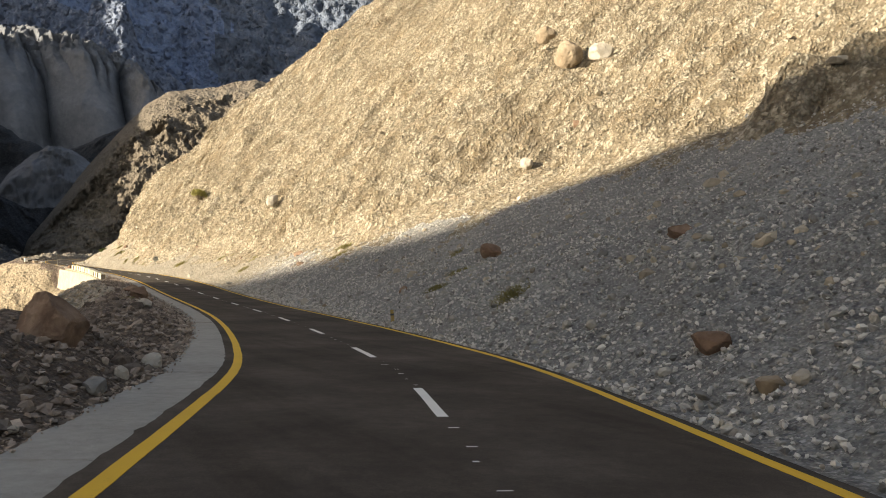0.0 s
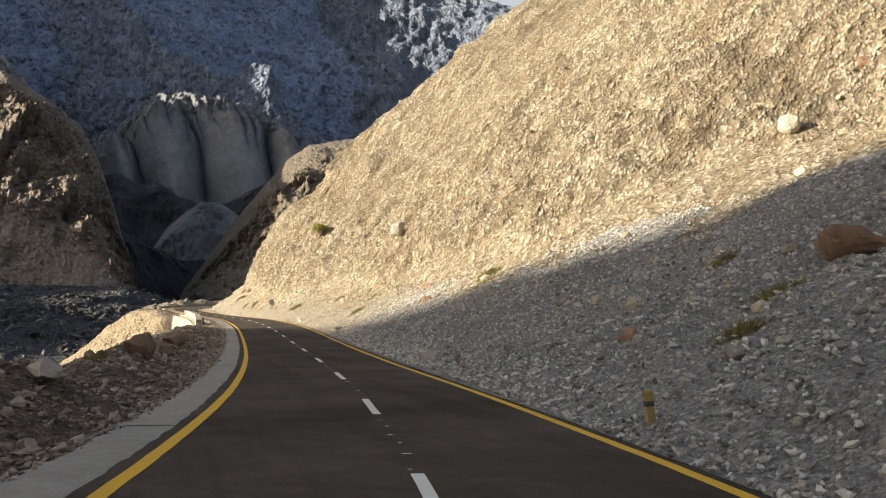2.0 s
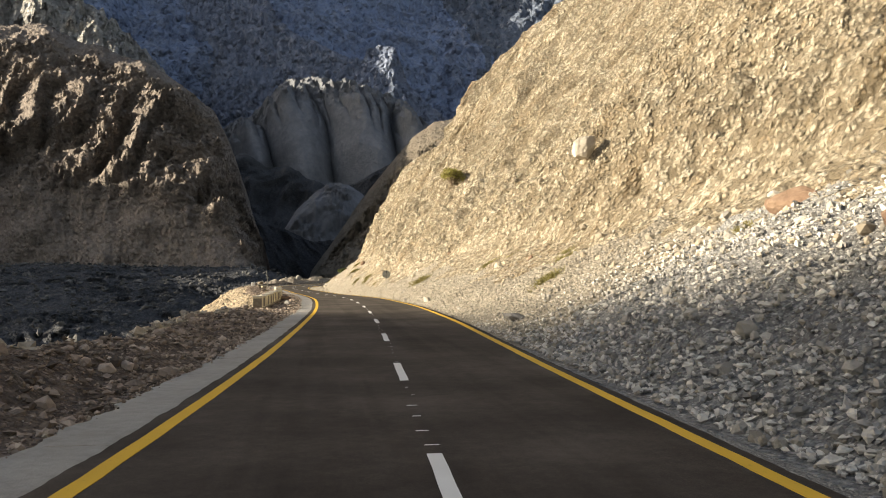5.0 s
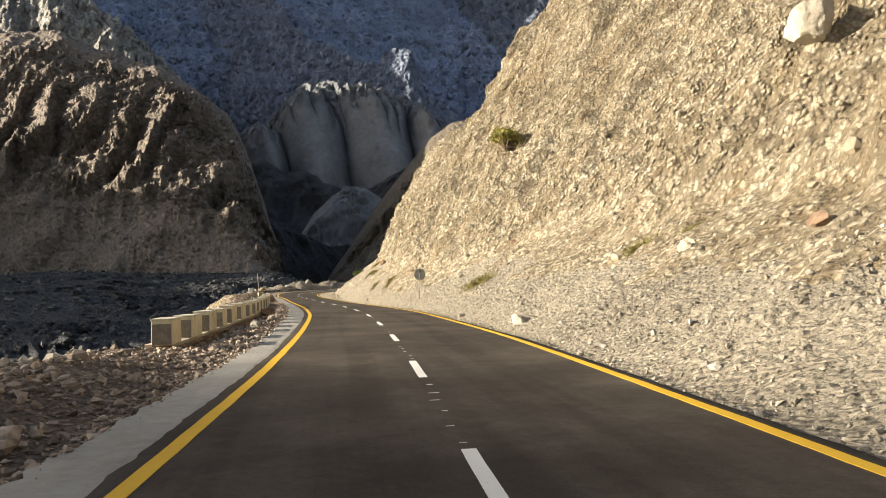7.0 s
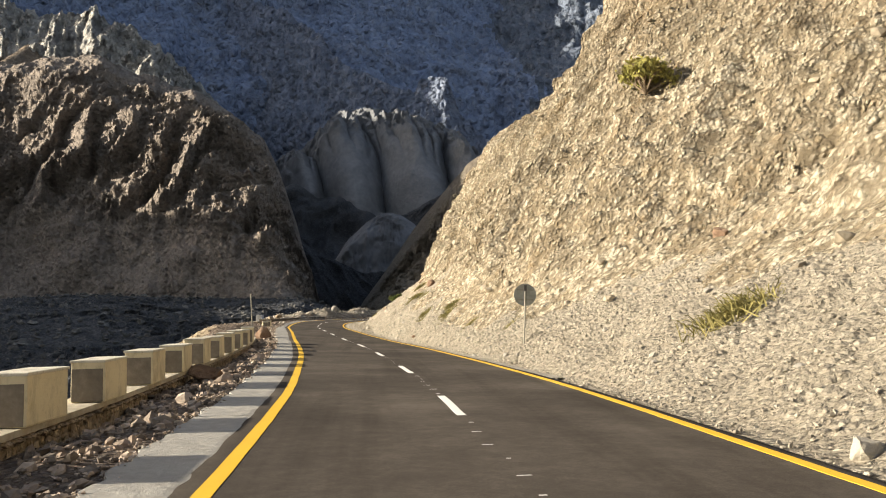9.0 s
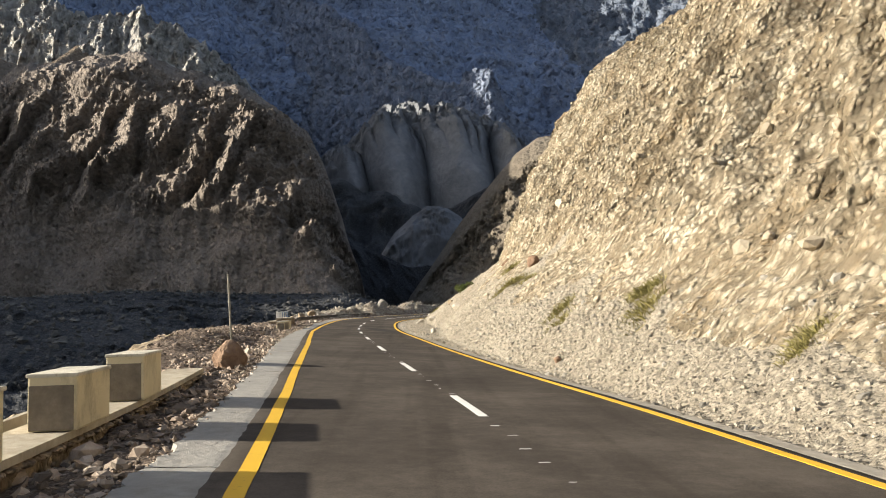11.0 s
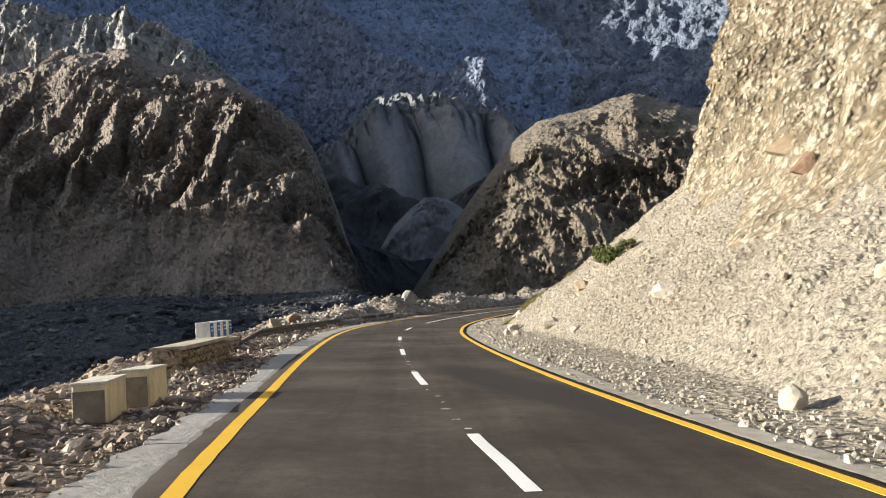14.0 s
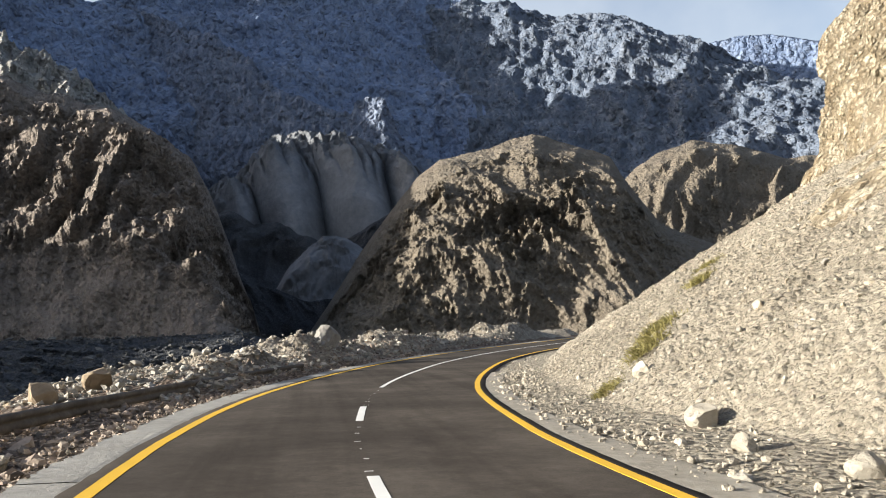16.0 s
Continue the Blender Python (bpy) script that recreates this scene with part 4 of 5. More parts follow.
# ---- stones ----
def rock_mesh(name, seed, material, rough=0.28, flat=0.7, subdiv=3, round_rock=False):
    """One broken boulder about a metre across, sitting on z = 0 with its foot a little under it."""
    bm = bmesh.new()
    bmesh.ops.create_icosphere(bm, subdivisions=subdiv, radius=0.5)
    rnd = random.Random(seed)
    cuts = [(Vector((rnd.uniform(-1, 1), rnd.uniform(-1, 1), rnd.uniform(-0.7, 1))).normalized(), rnd.uniform(0.40, 0.47) if round_rock else rnd.uniform(0.25, 0.41)) for _ in range(15)]
    off = Vector((seed * 3.7, seed * 1.3, 0))
    for v in bm.verts:
        p = v.co.copy()
        for n, k in cuts:
            over = p.dot(n) - k
            if over > 0:
                p -= n * over * 0.96
        p *= 1.12 + rough * (noise.fractal(p * 3.2 + off, 0.7, 2.1, 5) * 0.36)
        v.co = Vector((p.x, p.y, p.z * flat))
    low = min(v.co.z for v in bm.verts)
    for v in bm.verts:
        v.co.z -= low * 0.72
    me = bpy.data.meshes.new(name)
    bm.to_mesh(me)
    bm.free()
    me.materials.append(material)
    return me


def boulder(name, label, where, size, seed, material, turn=0.0, tilt=0.0, flat=0.75, group="", round_rock=False):
    ob = new(name, rock_mesh(name, seed, material, flat=flat, subdiv=4 if max(size) > 0.8 else 3, round_rock=round_rock))
    ob.matrix_world = Matrix.Translation(where) @ Matrix.Rotation(radians(turn), 4, "Z") @ Matrix.Rotation(radians(tilt), 4, "Y") @ Matrix.Diagonal((*size, 1))
    return tagged(ob, label, "boulder" if max(size) > 0.7 else "rock", group)


def scatter(name, label, centres, sizes, seed, material, flat=0.6, shards=True):
    """Loose stones as one sheet of many small broken pieces."""
    rng = np.random.default_rng(seed)
    ico = bmesh.new()
    if shards:
        bmesh.ops.create_cone(ico, cap_ends=True, cap_tris=False, segments=4, radius1=0.0, radius2=0.56, depth=0.45)
        bmesh.ops.remove_doubles(ico, verts=ico.verts, dist=0.01)
        lid = [f for f in ico.faces if len(f.verts) == 4]
        raised = bmesh.ops.extrude_face_region(ico, geom=lid)["geom"]
        bmesh.ops.delete(ico, geom=[f for f in lid if f.is_valid], context="FACES_ONLY")
        for v in raised:
            if isinstance(v, bmesh.types.BMVert):
                v.co = Vector((v.co.x * 0.45 + 0.06, v.co.y * 0.55 - 0.04, v.co.z + 0.28))
        bmesh.ops.triangulate(ico, faces=ico.faces)
    else:
        bmesh.ops.create_icosphere(ico, subdivisions=1, radius=0.5)
    ico.verts.index_update()
    base = np.array([v.co[:] for v in ico.verts])
    tris = np.array([[v.index for v in f.verts] for f in ico.faces])
    ico.free()
    n, k = len(centres), len(base)
    jag = 0.38 if shards else 0.2
    shape = base[None] * (1 + rng.uniform(-jag, jag, (n, k, 1)))
    shape = shape * np.stack([rng.uniform(0.75, 1.5, n), rng.uniform(0.6, 1.1, n), rng.uniform(0.6, 1.15, n) * flat / 0.6], -1)[:, None]
    a, b = rng.uniform(0, 2 * np.pi, n), rng.normal(0, 0.35, n)
    ca, sa, cb, sb = np.cos(a), np.sin(a), np.cos(b), np.sin(b)
    x, y, z = shape[..., 0], shape[..., 1], shape[..., 2]
    x, z = x * cb[:, None] + z * sb[:, None], z * cb[:, None] - x * sb[:, None]
    x, y = x * ca[:, None] - y * sa[:, None], x * sa[:, None] + y * ca[:, None]
    places = np.stack([x, y, z], -1) * sizes[:, None, None] + centres[:, None]
    faces = (tris[None] + (np.arange(n) * k)[:, None, None]).reshape(-1, 3)
    ob = new(name, mesh_of(name, places.reshape(-1, 3), faces, material, False))
    return tagged(ob, label, "stones", kind="stuff")


def sizes_of(rng, n, low, high, power=2.6):
    u = rng.uniform(0, 1, n)
    return low * (high / low) ** (u ** power)


rng = np.random.default_rng(5)
n = 60000
ss = np.where(rng.uniform(0, 1, n) < 0.60, rng.uniform(60, 150, n), rng.uniform(150, 308, n))
ll = 0.15 + (np.interp(ss, [95, 116], [1.0, 0.60]) * talus_length(ss) + 0.8) * rng.uniform(0, 1, n) ** 1.1
sz = sizes_of(rng, n, 0.055, 0.15, 1.8) * np.where(ss > 145, 0.68, 1.0)
grey = ss < 142 + rng.normal(0, 8, n)
scatter("scree", "loose grey stones covering the foot of the hillside", hillside_at(ss[grey], ll[grey]) + np.array([0, 0, 0.02]), sz[grey], 11, STONES, flat=0.7)
scatter("scree", "loose cream stones covering the foot of the hillside", hillside_at(ss[~grey], ll[~grey]), sz[~grey], 21, CREAM_STONE)
n = 2000
ss = np.where(rng.uniform(0, 1, n) < 0.72, rng.uniform(58, 150, n), rng.uniform(150, 308, n))
ll = 0.15 + (0.8 * talus_length(ss) + 0.8) * rng.uniform(0, 1, n) ** 1.2
scatter("scree", "larger grey stones lying in the scree", hillside_at(ss, ll) + np.array([0, 0, 0.02]), sizes_of(rng, n, 0.14, 0.34, 2.8) * np.where(ss > 145, 0.7, 1.0), 15, GREY_STONE, shards=False)
n = 4500
ss, ll = rng.uniform(62, 308, n), 5 + 36 * rng.uniform(0, 1, n) ** 1.4
scatter("set_stones", "pale cobbles set in the conglomerate hillside", hillside_at(ss, ll), sizes_of(rng, n, 0.12, 0.55, 3.0) * np.interp(ss, [255, 280], [1.0, 0.6]), 12, COBBLE, shards=False)
n = 28000
ss = rng.uniform(58, 340, n)
ee = 0.05 - along(ss, SHOULDER) + np.where(rng.uniform(0, 1, n) < 0.72, 2.8, 7.0) * rng.uniform(0, 1, n) ** 1.2
scatter("verge_stones", "broken brown stones lying along the verge", verge_at(ss, ee), sizes_of(rng, n, 0.05, 0.20, 1.8), 13, RUBBLE)
n = 1400
ss, ee = rng.uniform(58, 340, n), 4.6 + 5 * rng.uniform(0, 1, n) ** 1.2
scatter("verge_stones", "large broken stones lying along the verge", verge_at(ss, ee), sizes_of(rng, n, 0.2, 0.5, 2.8), 16, RUBBLE, shards=False)
n = 4500
ss, ee = rng.uniform(296, 342, n), 5.4 + 7 * rng.uniform(0, 1, n)
scatter("mound_stones", "pale broken stones heaped on the outside of the bend", verge_at(ss, ee), sizes_of(rng, n, 0.08, 0.40, 2.0), 18, GREY_STONE)
n = 260
ss, ee = rng.uniform(60, 135, n), 5.2 + 4.2 * rng.uniform(0, 1, n)
scatter("verge_rocks", "broken red-brown rocks heaped along the verge", verge_at(ss, ee), sizes_of(rng, n, 0.2, 0.6, 2.2), 22, DARK_RUBBLE, shards=False)
n = 6000
ss, ee = rng.uniform(120, 178, n), 7.6 + 11 * rng.uniform(0, 1, n)
scatter("slope_stones", "broken cream stones on the slope below the verge", verge_at(ss, ee), sizes_of(rng, n, 0.10, 0.50, 2.2), 19, CREAM_STONE)
n = 2600
ss = rng.uniform(60, 330, n)
scatter("shoulder_gravel", "brown gravel spilt over the edge of the shoulder", on_road(ss, along(ss, SHOULDER) + rng.normal(-0.06, 0.09, n), 0.012), sizes_of(rng, n, 0.025, 0.11), 20, RUBBLE)
n = 5000
far_bank = np.empty(len(terrace.data.vertices) * 3, np.float32)
terrace.data.vertices.foreach_get("co", far_bank)
spot = far_bank.reshape(-1, 3)[rng.integers(0, len(far_bank) // 3, n)] + rng.normal(0, 1.0, (n, 3)) * np.array([2, 2, 0.1])
scatter("terrace_boulders", "grey boulders strewn over the far river terrace", spot, sizes_of(rng, n, 1.2, 6.0, 2.2), 17, BANK_ROCK)
n = 2600
ss = np.concatenate([rng.uniform(60, 320, n // 2), rng.uniform(248, 306, n - n // 2)])
dd = np.where(rng.uniform(0, 1, n) < 0.9, along(ss, RIGHT_LINE) + 0.35 + rng.uniform(0.1, 1.6, n), along(ss, SHOULDER) - rng.uniform(0.0, 0.4, n))
scatter("roadside_grit", "small stones rolled onto the road edge", on_road(ss, dd, 0.01), sizes_of(rng, n, 0.03, 0.17), 14, CREAM_STONE, shards=False)


# ---- boulders ----
def slope_place(s, d, sink=0.0):
    """The place on the hillside d metres to the right of the road's middle."""
    l = np.linspace(0, 70, 1400)
    p = hillside_at(np.full_like(l, s), l)
    q = on_road(s, 0)
    off = np.hypot(p[:, 0] - q[0], p[:, 1] - q[1])
    x, y, z = p[np.argmin(np.abs(off - d))]
    return Vector((x, y, z - sink))


def verge_place(s, d, sink=0.0):
    x, y, z = verge_at(np.array([float(s)]), np.array([-float(d)]))[0]
    return Vector((x, y, z - sink))


PALE, BROWN, GREY, TAN = "pale", "brown", "grey", "tan"
ROCKS = {PALE: (PALE_ROCK, "pale cream"), BROWN: (BROWN_ROCK, "dark red-brown"), GREY: (GREY_ROCK, "weathered grey"), TAN: (TAN_ROCK, "tan")}


def lay(s, d, sx, sy, sz, kind, words, turn=0.0, tilt=0.0):
    material, colour = ROCKS[kind]
    right = d > 0
    where = slope_place(s, d, (-0.12 if d > 12 else 0.10) * sz) if right else verge_place(s, d, 0.10 * sz)
    side = "on the hillside" if d > 6.5 else ("at the foot of the hillside" if right else "on the stony verge")
    lean = (22 if d > 6.5 else 5) if right else 0
    yaw = math.degrees(heading(s)) - 90 + turn
    return boulder("boulder" if max(sx, sy) > 0.7 else "rock", f"{colour} {words} {side}", where, (sx, sy, sz), int(s * 7 + abs(d) * 13), material, yaw, lean + tilt, 1.0, round_rock="rounded" in words)


lay(87.4, 15.2, 0.6, 1.2, 0.40, PALE, "flat rock slab", 20)
lay(74.1, 5.5, 0.75, 0.95, 0.55, BROWN, "broken boulder", 10)
lay(70.8, 4.7, 0.42, 0.50, 0.42, TAN, "angular rock", 30)
lay(70.3, 4.9, 0.26, 0.30, 0.24, PALE, "small rock", 50)
lay(71.8, 4.15, 0.22, 0.42, 0.16, GREY, "flat rock", 0)
lay(82.7, 10.3, 0.8, 1.3, 0.70, BROWN, "long boulder", 15)
lay(89.0, 22.9, 0.7, 1.0, 0.5, PALE, "rock slab", 25)
lay(98.4, 10.2, 1.1, 2.2, 0.9, BROWN, "long angular boulder", 8)
lay(102.2, 6.8, 0.5, 0.95, 0.45, BROWN, "half-buried boulder", 5)
lay(114.7, 21.3, 0.9, 1.0, 0.9, PALE, "rounded boulder", 0)
lay(127.7, 31.2, 1.7, 1.8, 1.7, TAN, "rounded boulder", 40)
lay(120.7, 28.8, 2.2, 2.4, 2.4, TAN, "great rounded boulder", 10)
lay(117.9, 30.8, 1.8, 2.6, 1.5, PALE, "great boulder", 80)
lay(115.5, 26.5, 0.8, 1.3, 0.8, BROWN, "boulder set in the slope", 30)
lay(132.6, 8.1, 0.8, 1.3, 0.7, BROWN, "boulder", 0)
lay(131.0, 8.4, 0.6, 0.9, 0.5, GREY, "boulder", 20)
lay(111.0, 8.6, 0.6, 1.15, 0.5, GREY, "flat boulder", 5)
lay(107.1, 5.9, 0.55, 1.2, 0.35, GREY, "flat boulder", 10)
lay(114.3, 4.05, 0.50, 0.62, 0.58, PALE, "angular rock", 35)
lay(109.6, 4.3, 0.30, 0.45, 0.26, TAN, "rock", 0)
lay(117.9, 5.2, 0.45, 0.75, 0.40, GREY, "flat boulder", 20)
lay(174.9, 15.7, 1.8, 2.0, 2.5, PALE, "great split boulder", 20)
lay(147.4, 4.5, 0.8, 1.4, 0.45, GREY, "flat slab", 8)
lay(126.6, 5.5, 0.6, 0.95, 0.42, GREY, "flat rock", 12)
lay(138.7, 9.7, 0.9, 1.7, 0.85, BROWN, "overhanging boulder", 10)
lay(164.4, 9.1, 0.45, 1.15, 0.40, BROWN, "long boulder", -10)
lay(174.3, 4.35, 0.55, 1.15, 0.42, PALE, "flat boulder", 5)
lay(184.5, 4.0, 0.40, 0.50, 0.42, PALE, "rock", 15)
lay(201.9, 11.3, 0.6, 0.75, 0.6, BROWN, "boulder", 0)
lay(226.2, 4.3, 0.26, 0.34, 0.26, BROWN, "rock", 0)
lay(250.8, 10.3, 0.75, 0.9, 0.75, BROWN, "rounded boulder", 0)
lay(258.6, 14.5, 0.9, 1.5, 0.9, PALE, "boulder", 10)
lay(269.9, 12.7, 1.2, 2.6, 0.7, TAN, "overhanging rock slab", 15)
lay(268.0, 12.0, 0.8, 1.0, 1.0, BROWN, "boulder under the slab", 15)
lay(281.9, 8.4, 0.7, 0.95, 0.65, TAN, "boulder", 10)
lay(269.6, 8.0, 0.7, 1.0, 0.6, PALE, "boulder", 30)
lay(285.7, 5.6, 0.6, 0.8, 0.5, PALE, "boulder", 0)
lay(280.2, 6.6, 0.6, 0.9, 0.6, PALE, "boulder", 60)
lay(256.9, 4.9, 0.36, 0.40, 0.40, PALE, "rounded rock", 0)
lay(283.2, 5.0, 0.34, 0.38, 0.34, PALE, "rock", 0)
lay(281.0, 5.2, 0.38, 0.46, 0.34, PALE, "rock", 40)
lay(276.0, 6.6, 0.5, 0.6, 0.4, PALE, "rock", 10)
lay(290.5, 6.2, 0.5, 0.6, 0.4, PALE, "rock", 10)
lay(76.1, -6.4, 1.15, 1.55, 1.25, BROWN, "great boulder", 0)
lay(71.5, -7.2, 1.0, 1.6, 0.9, BROWN, "boulder", 30)
lay(78.6, -4.95, 0.45, 0.60, 0.40, PALE, "rock", 0)
lay(74.6, -4.95, 0.28, 0.34, 0.26, PALE, "rock", 0)
lay(73.4, -5.1, 0.40, 0.60, 0.32, GREY, "flat rock", 0)
lay(99.5, -6.3, 0.6, 0.85, 0.5, PALE, "square rock", 20)
lay(111.2, -6.4, 0.95, 1.05, 1.05, BROWN, "boulder", 0)
lay(124.0, -6.3, 1.2, 1.8, 1.15, BROWN, "great boulder", 10)
lay(116.0, -6.2, 0.8, 1.0, 0.7, BROWN, "boulder", 0)
lay(120.5, -5.4, 0.5, 0.6, 0.45, BROWN, "rock", 0)
lay(226.8, -5.0, 0.86, 0.95, 0.84, BROWN, "rounded boulder", 0)
lay(232.5, -4.95, 0.30, 0.42, 0.28, PALE, "rock", 0)
lay(184.0, -5.3, 0.5, 0.8, 0.5, GREY, "rock", 20)
lay(199.0, -5.6, 0.9, 1.0, 0.6, BROWN, "boulder", 0)
lay(281.5, -5.15, 0.45, 0.50, 0.48, PALE, "rock", 0)
lay(285.7, -5.25, 0.40, 0.62, 0.36, PALE, "rock", 0)
lay(296.7, -9.7, 1.0, 1.3, 1.0, TAN, "boulder", 0)
lay(299.0, -9.2, 0.9, 1.4, 0.9, TAN, "boulder", 40)
lay(317.3, -7.4, 1.5, 2.0, 1.9, GREY, "pointed great boulder", 0)


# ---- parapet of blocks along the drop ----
END_BROWN = earth("end_brown", (0.13, 0.108, 0.08), (0.20, 0.17, 0.13), (0.30, 0.26, 0.20), 5.0, 1.2, 0.0, 0.03)
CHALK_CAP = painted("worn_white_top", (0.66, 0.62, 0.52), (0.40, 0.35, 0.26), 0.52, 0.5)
CAP = earth("cap_concrete", (0.24, 0.205, 0.148), (0.37, 0.325, 0.248), (0.49, 0.44, 0.35), 4.0, 0.5, 0.0, 0.04)
def block(name, m, sx, sy, sz, material, label, group, chip=0.03, seed=0):
    bm = bmesh.new()
    box(bm, sx, sy, sz, Matrix.Translation((0, 0, sz / 2)), chip)
    bmesh.ops.subdivide_edges(bm, edges=[e for e in bm.edges if e.calc_length() > 0.25], cuts=2, use_grid_fill=True)
    for v in bm.verts:
        v.co += 0.007 * noise.noise_vector(v.co * 3 + Vector((seed * 9.1, 0, 0)))
    ob = part(name, bm, material)
    ob.matrix_world = m
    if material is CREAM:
        # darker brown-grey panel on the near end only
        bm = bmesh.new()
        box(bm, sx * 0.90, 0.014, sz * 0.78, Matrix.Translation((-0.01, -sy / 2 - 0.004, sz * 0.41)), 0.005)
        part("end_face", bm, END_BROWN, ob, "darker brown-grey end panel")
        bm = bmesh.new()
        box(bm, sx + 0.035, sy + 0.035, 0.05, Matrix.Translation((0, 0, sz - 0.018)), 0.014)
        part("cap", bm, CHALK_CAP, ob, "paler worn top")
    return tagged(ob, label, "parapet block", group)


def closed(cols):
    """A swept section as one grid, its two ends drawn together."""
    g = np.stack(cols, 1)
    g = np.concatenate([g[:1], g, g[-1:]])
    g[0], g[-1] = g[1].mean(0), g[-2].mean(0)
    return g


def low_wall(name, s0, s1, d, width, height, seed, label, cap=True):
    """A rubble-masonry wall of separate stones under a thin concrete cap."""
    rnd = random.Random(seed)
    wall = new(name, None)
    line = d if isinstance(d, tuple) else ((s0, d), (s1, d))
    wall.matrix_world = standing((s0 + s1) / 2, float(along((s0 + s1) / 2, line)))
    tagged(wall, label, "wall")
    inv = wall.matrix_world.inverted()
    ss = np.linspace(s0, s1, max(4, int((s1 - s0) / 0.5)))
    d = along(ss, line)
    core = [on_road(ss, d + o, h) for o, h in ((width / 2 - 0.05, -0.5), (width / 2 - 0.05, height - 0.06), (-width / 2 + 0.05, height - 0.06), (-width / 2 + 0.05, -1.2))]
    ob = new("core", sheet("core", closed(core), MASONRY, False))
    ob.parent, ob.matrix_parent_inverse = wall, inv
    shapes = [rock_mesh("stone", seed + k, MASONRY, 0.2, 1.0, 2, 0.9) for k in range(5)]
    face = width / 2 - 0.03
    rows = max(1, round((height + 0.1) / 0.22))
    for r in range(rows):
        s = s0 + rnd.uniform(0, 0.2)
        while s < s1 - 0.15:
            ln = rnd.uniform(0.28, 0.50)
            st = new("stone", shapes[rnd.randrange(5)])
            hgt = (height - 0.04) / rows
            st.parent, st.matrix_parent_inverse = wall, inv
            st.matrix_basis = standing(s + ln / 2, float(along(s, line)) + face, -0.06 + hgt * r - 0.02) @ Matrix.Diagonal((0.20, ln * 1.02, hgt * 1.12, 1))
            s += ln
    if cap:
        c = [on_road(ss, d + o, h) for o, h in ((width / 2 + 0.03, height - 0.10), (width / 2 + 0.03, height), (-width / 2 - 0.03, height), (-width / 2 - 0.03, height - 0.10))]
        ob = new("cap", sheet("cap", closed(c), CAP, False))
        ob.parent, ob.matrix_parent_inverse = wall, inv
        tagged(ob, "worn concrete cap")
    return wall


PARAPET = ((170, -6.7), (186, -6.66), (202, -6.25), (218, -5.75), (226, -5.6))
low_wall("parapet_wall", 172.0, 224.5, tuple((s, d - 0.19) for s, d in PARAPET), 0.80, 0.12, 31, "low rubble-masonry parapet wall with a concrete cap")
ws = np.linspace(171.8, 223.0, 60)
lean = 0.03 * fbm(ws / 2.5, ws * 0, 97, 3)
plaster = [on_road(ws, -7.26 + o + lean, h) for o, h in ((0.0, 0.0), (-0.10, 0.0), (-0.34, -1.9), (-0.58, -3.8), (0.0, -3.8))]
retaining = new("retaining_wall", sheet("retaining_wall", closed(plaster + plaster[:1]), PLASTER, False))
tagged(retaining, "cream rendered retaining wall below the parapet", "wall", kind="structure")
rnd = random.Random(8)
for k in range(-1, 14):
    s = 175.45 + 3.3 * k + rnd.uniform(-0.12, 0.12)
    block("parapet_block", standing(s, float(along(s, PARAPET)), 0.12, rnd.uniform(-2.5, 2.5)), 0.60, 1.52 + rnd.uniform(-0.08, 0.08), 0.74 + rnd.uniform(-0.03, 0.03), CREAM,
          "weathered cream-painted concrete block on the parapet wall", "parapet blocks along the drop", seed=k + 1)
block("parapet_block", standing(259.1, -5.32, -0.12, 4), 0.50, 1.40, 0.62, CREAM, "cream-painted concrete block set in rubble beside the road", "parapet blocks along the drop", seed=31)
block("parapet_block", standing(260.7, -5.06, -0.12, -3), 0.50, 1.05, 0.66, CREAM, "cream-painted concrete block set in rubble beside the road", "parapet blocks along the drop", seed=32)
low_wall("broken_wall", 266.3, 272.2, -6.0, 0.80, 0.66, 37, "broken rubble-masonry wall with a concrete cap")
low_wall("end_wall", 272.8, 281.9, -7.5, 0.75, 0.34, 41, "low rubble-masonry wall under white blocks")
for k, s in enumerate((277.3, 278.45, 279.55, 280.6)):
    ob = block("painted_block", standing(s, -7.5, 0.34, 2), 0.55, 0.72, 0.76, CHALK, "white concrete block with a blue painted panel", "white blocks with blue panels", seed=40 + k)
    bm = bmesh.new()
    box(bm, 0.012, 0.60, 0.58, Matrix.Translation((0.281, 0.0, 0.42)), 0.004)
    panel = part("panel", bm, BLUE, ob, "blue painted panel")
    bm = bmesh.new()
    for r, wd in enumerate((0.44, 0.30)):
        box(bm, 0.006, wd, 0.06, Matrix.Translation((0.290, 0.02 * r, 0.56 - 0.14 * r)))
    part("lettering", bm, CHALK, panel, "white bars of lettering")


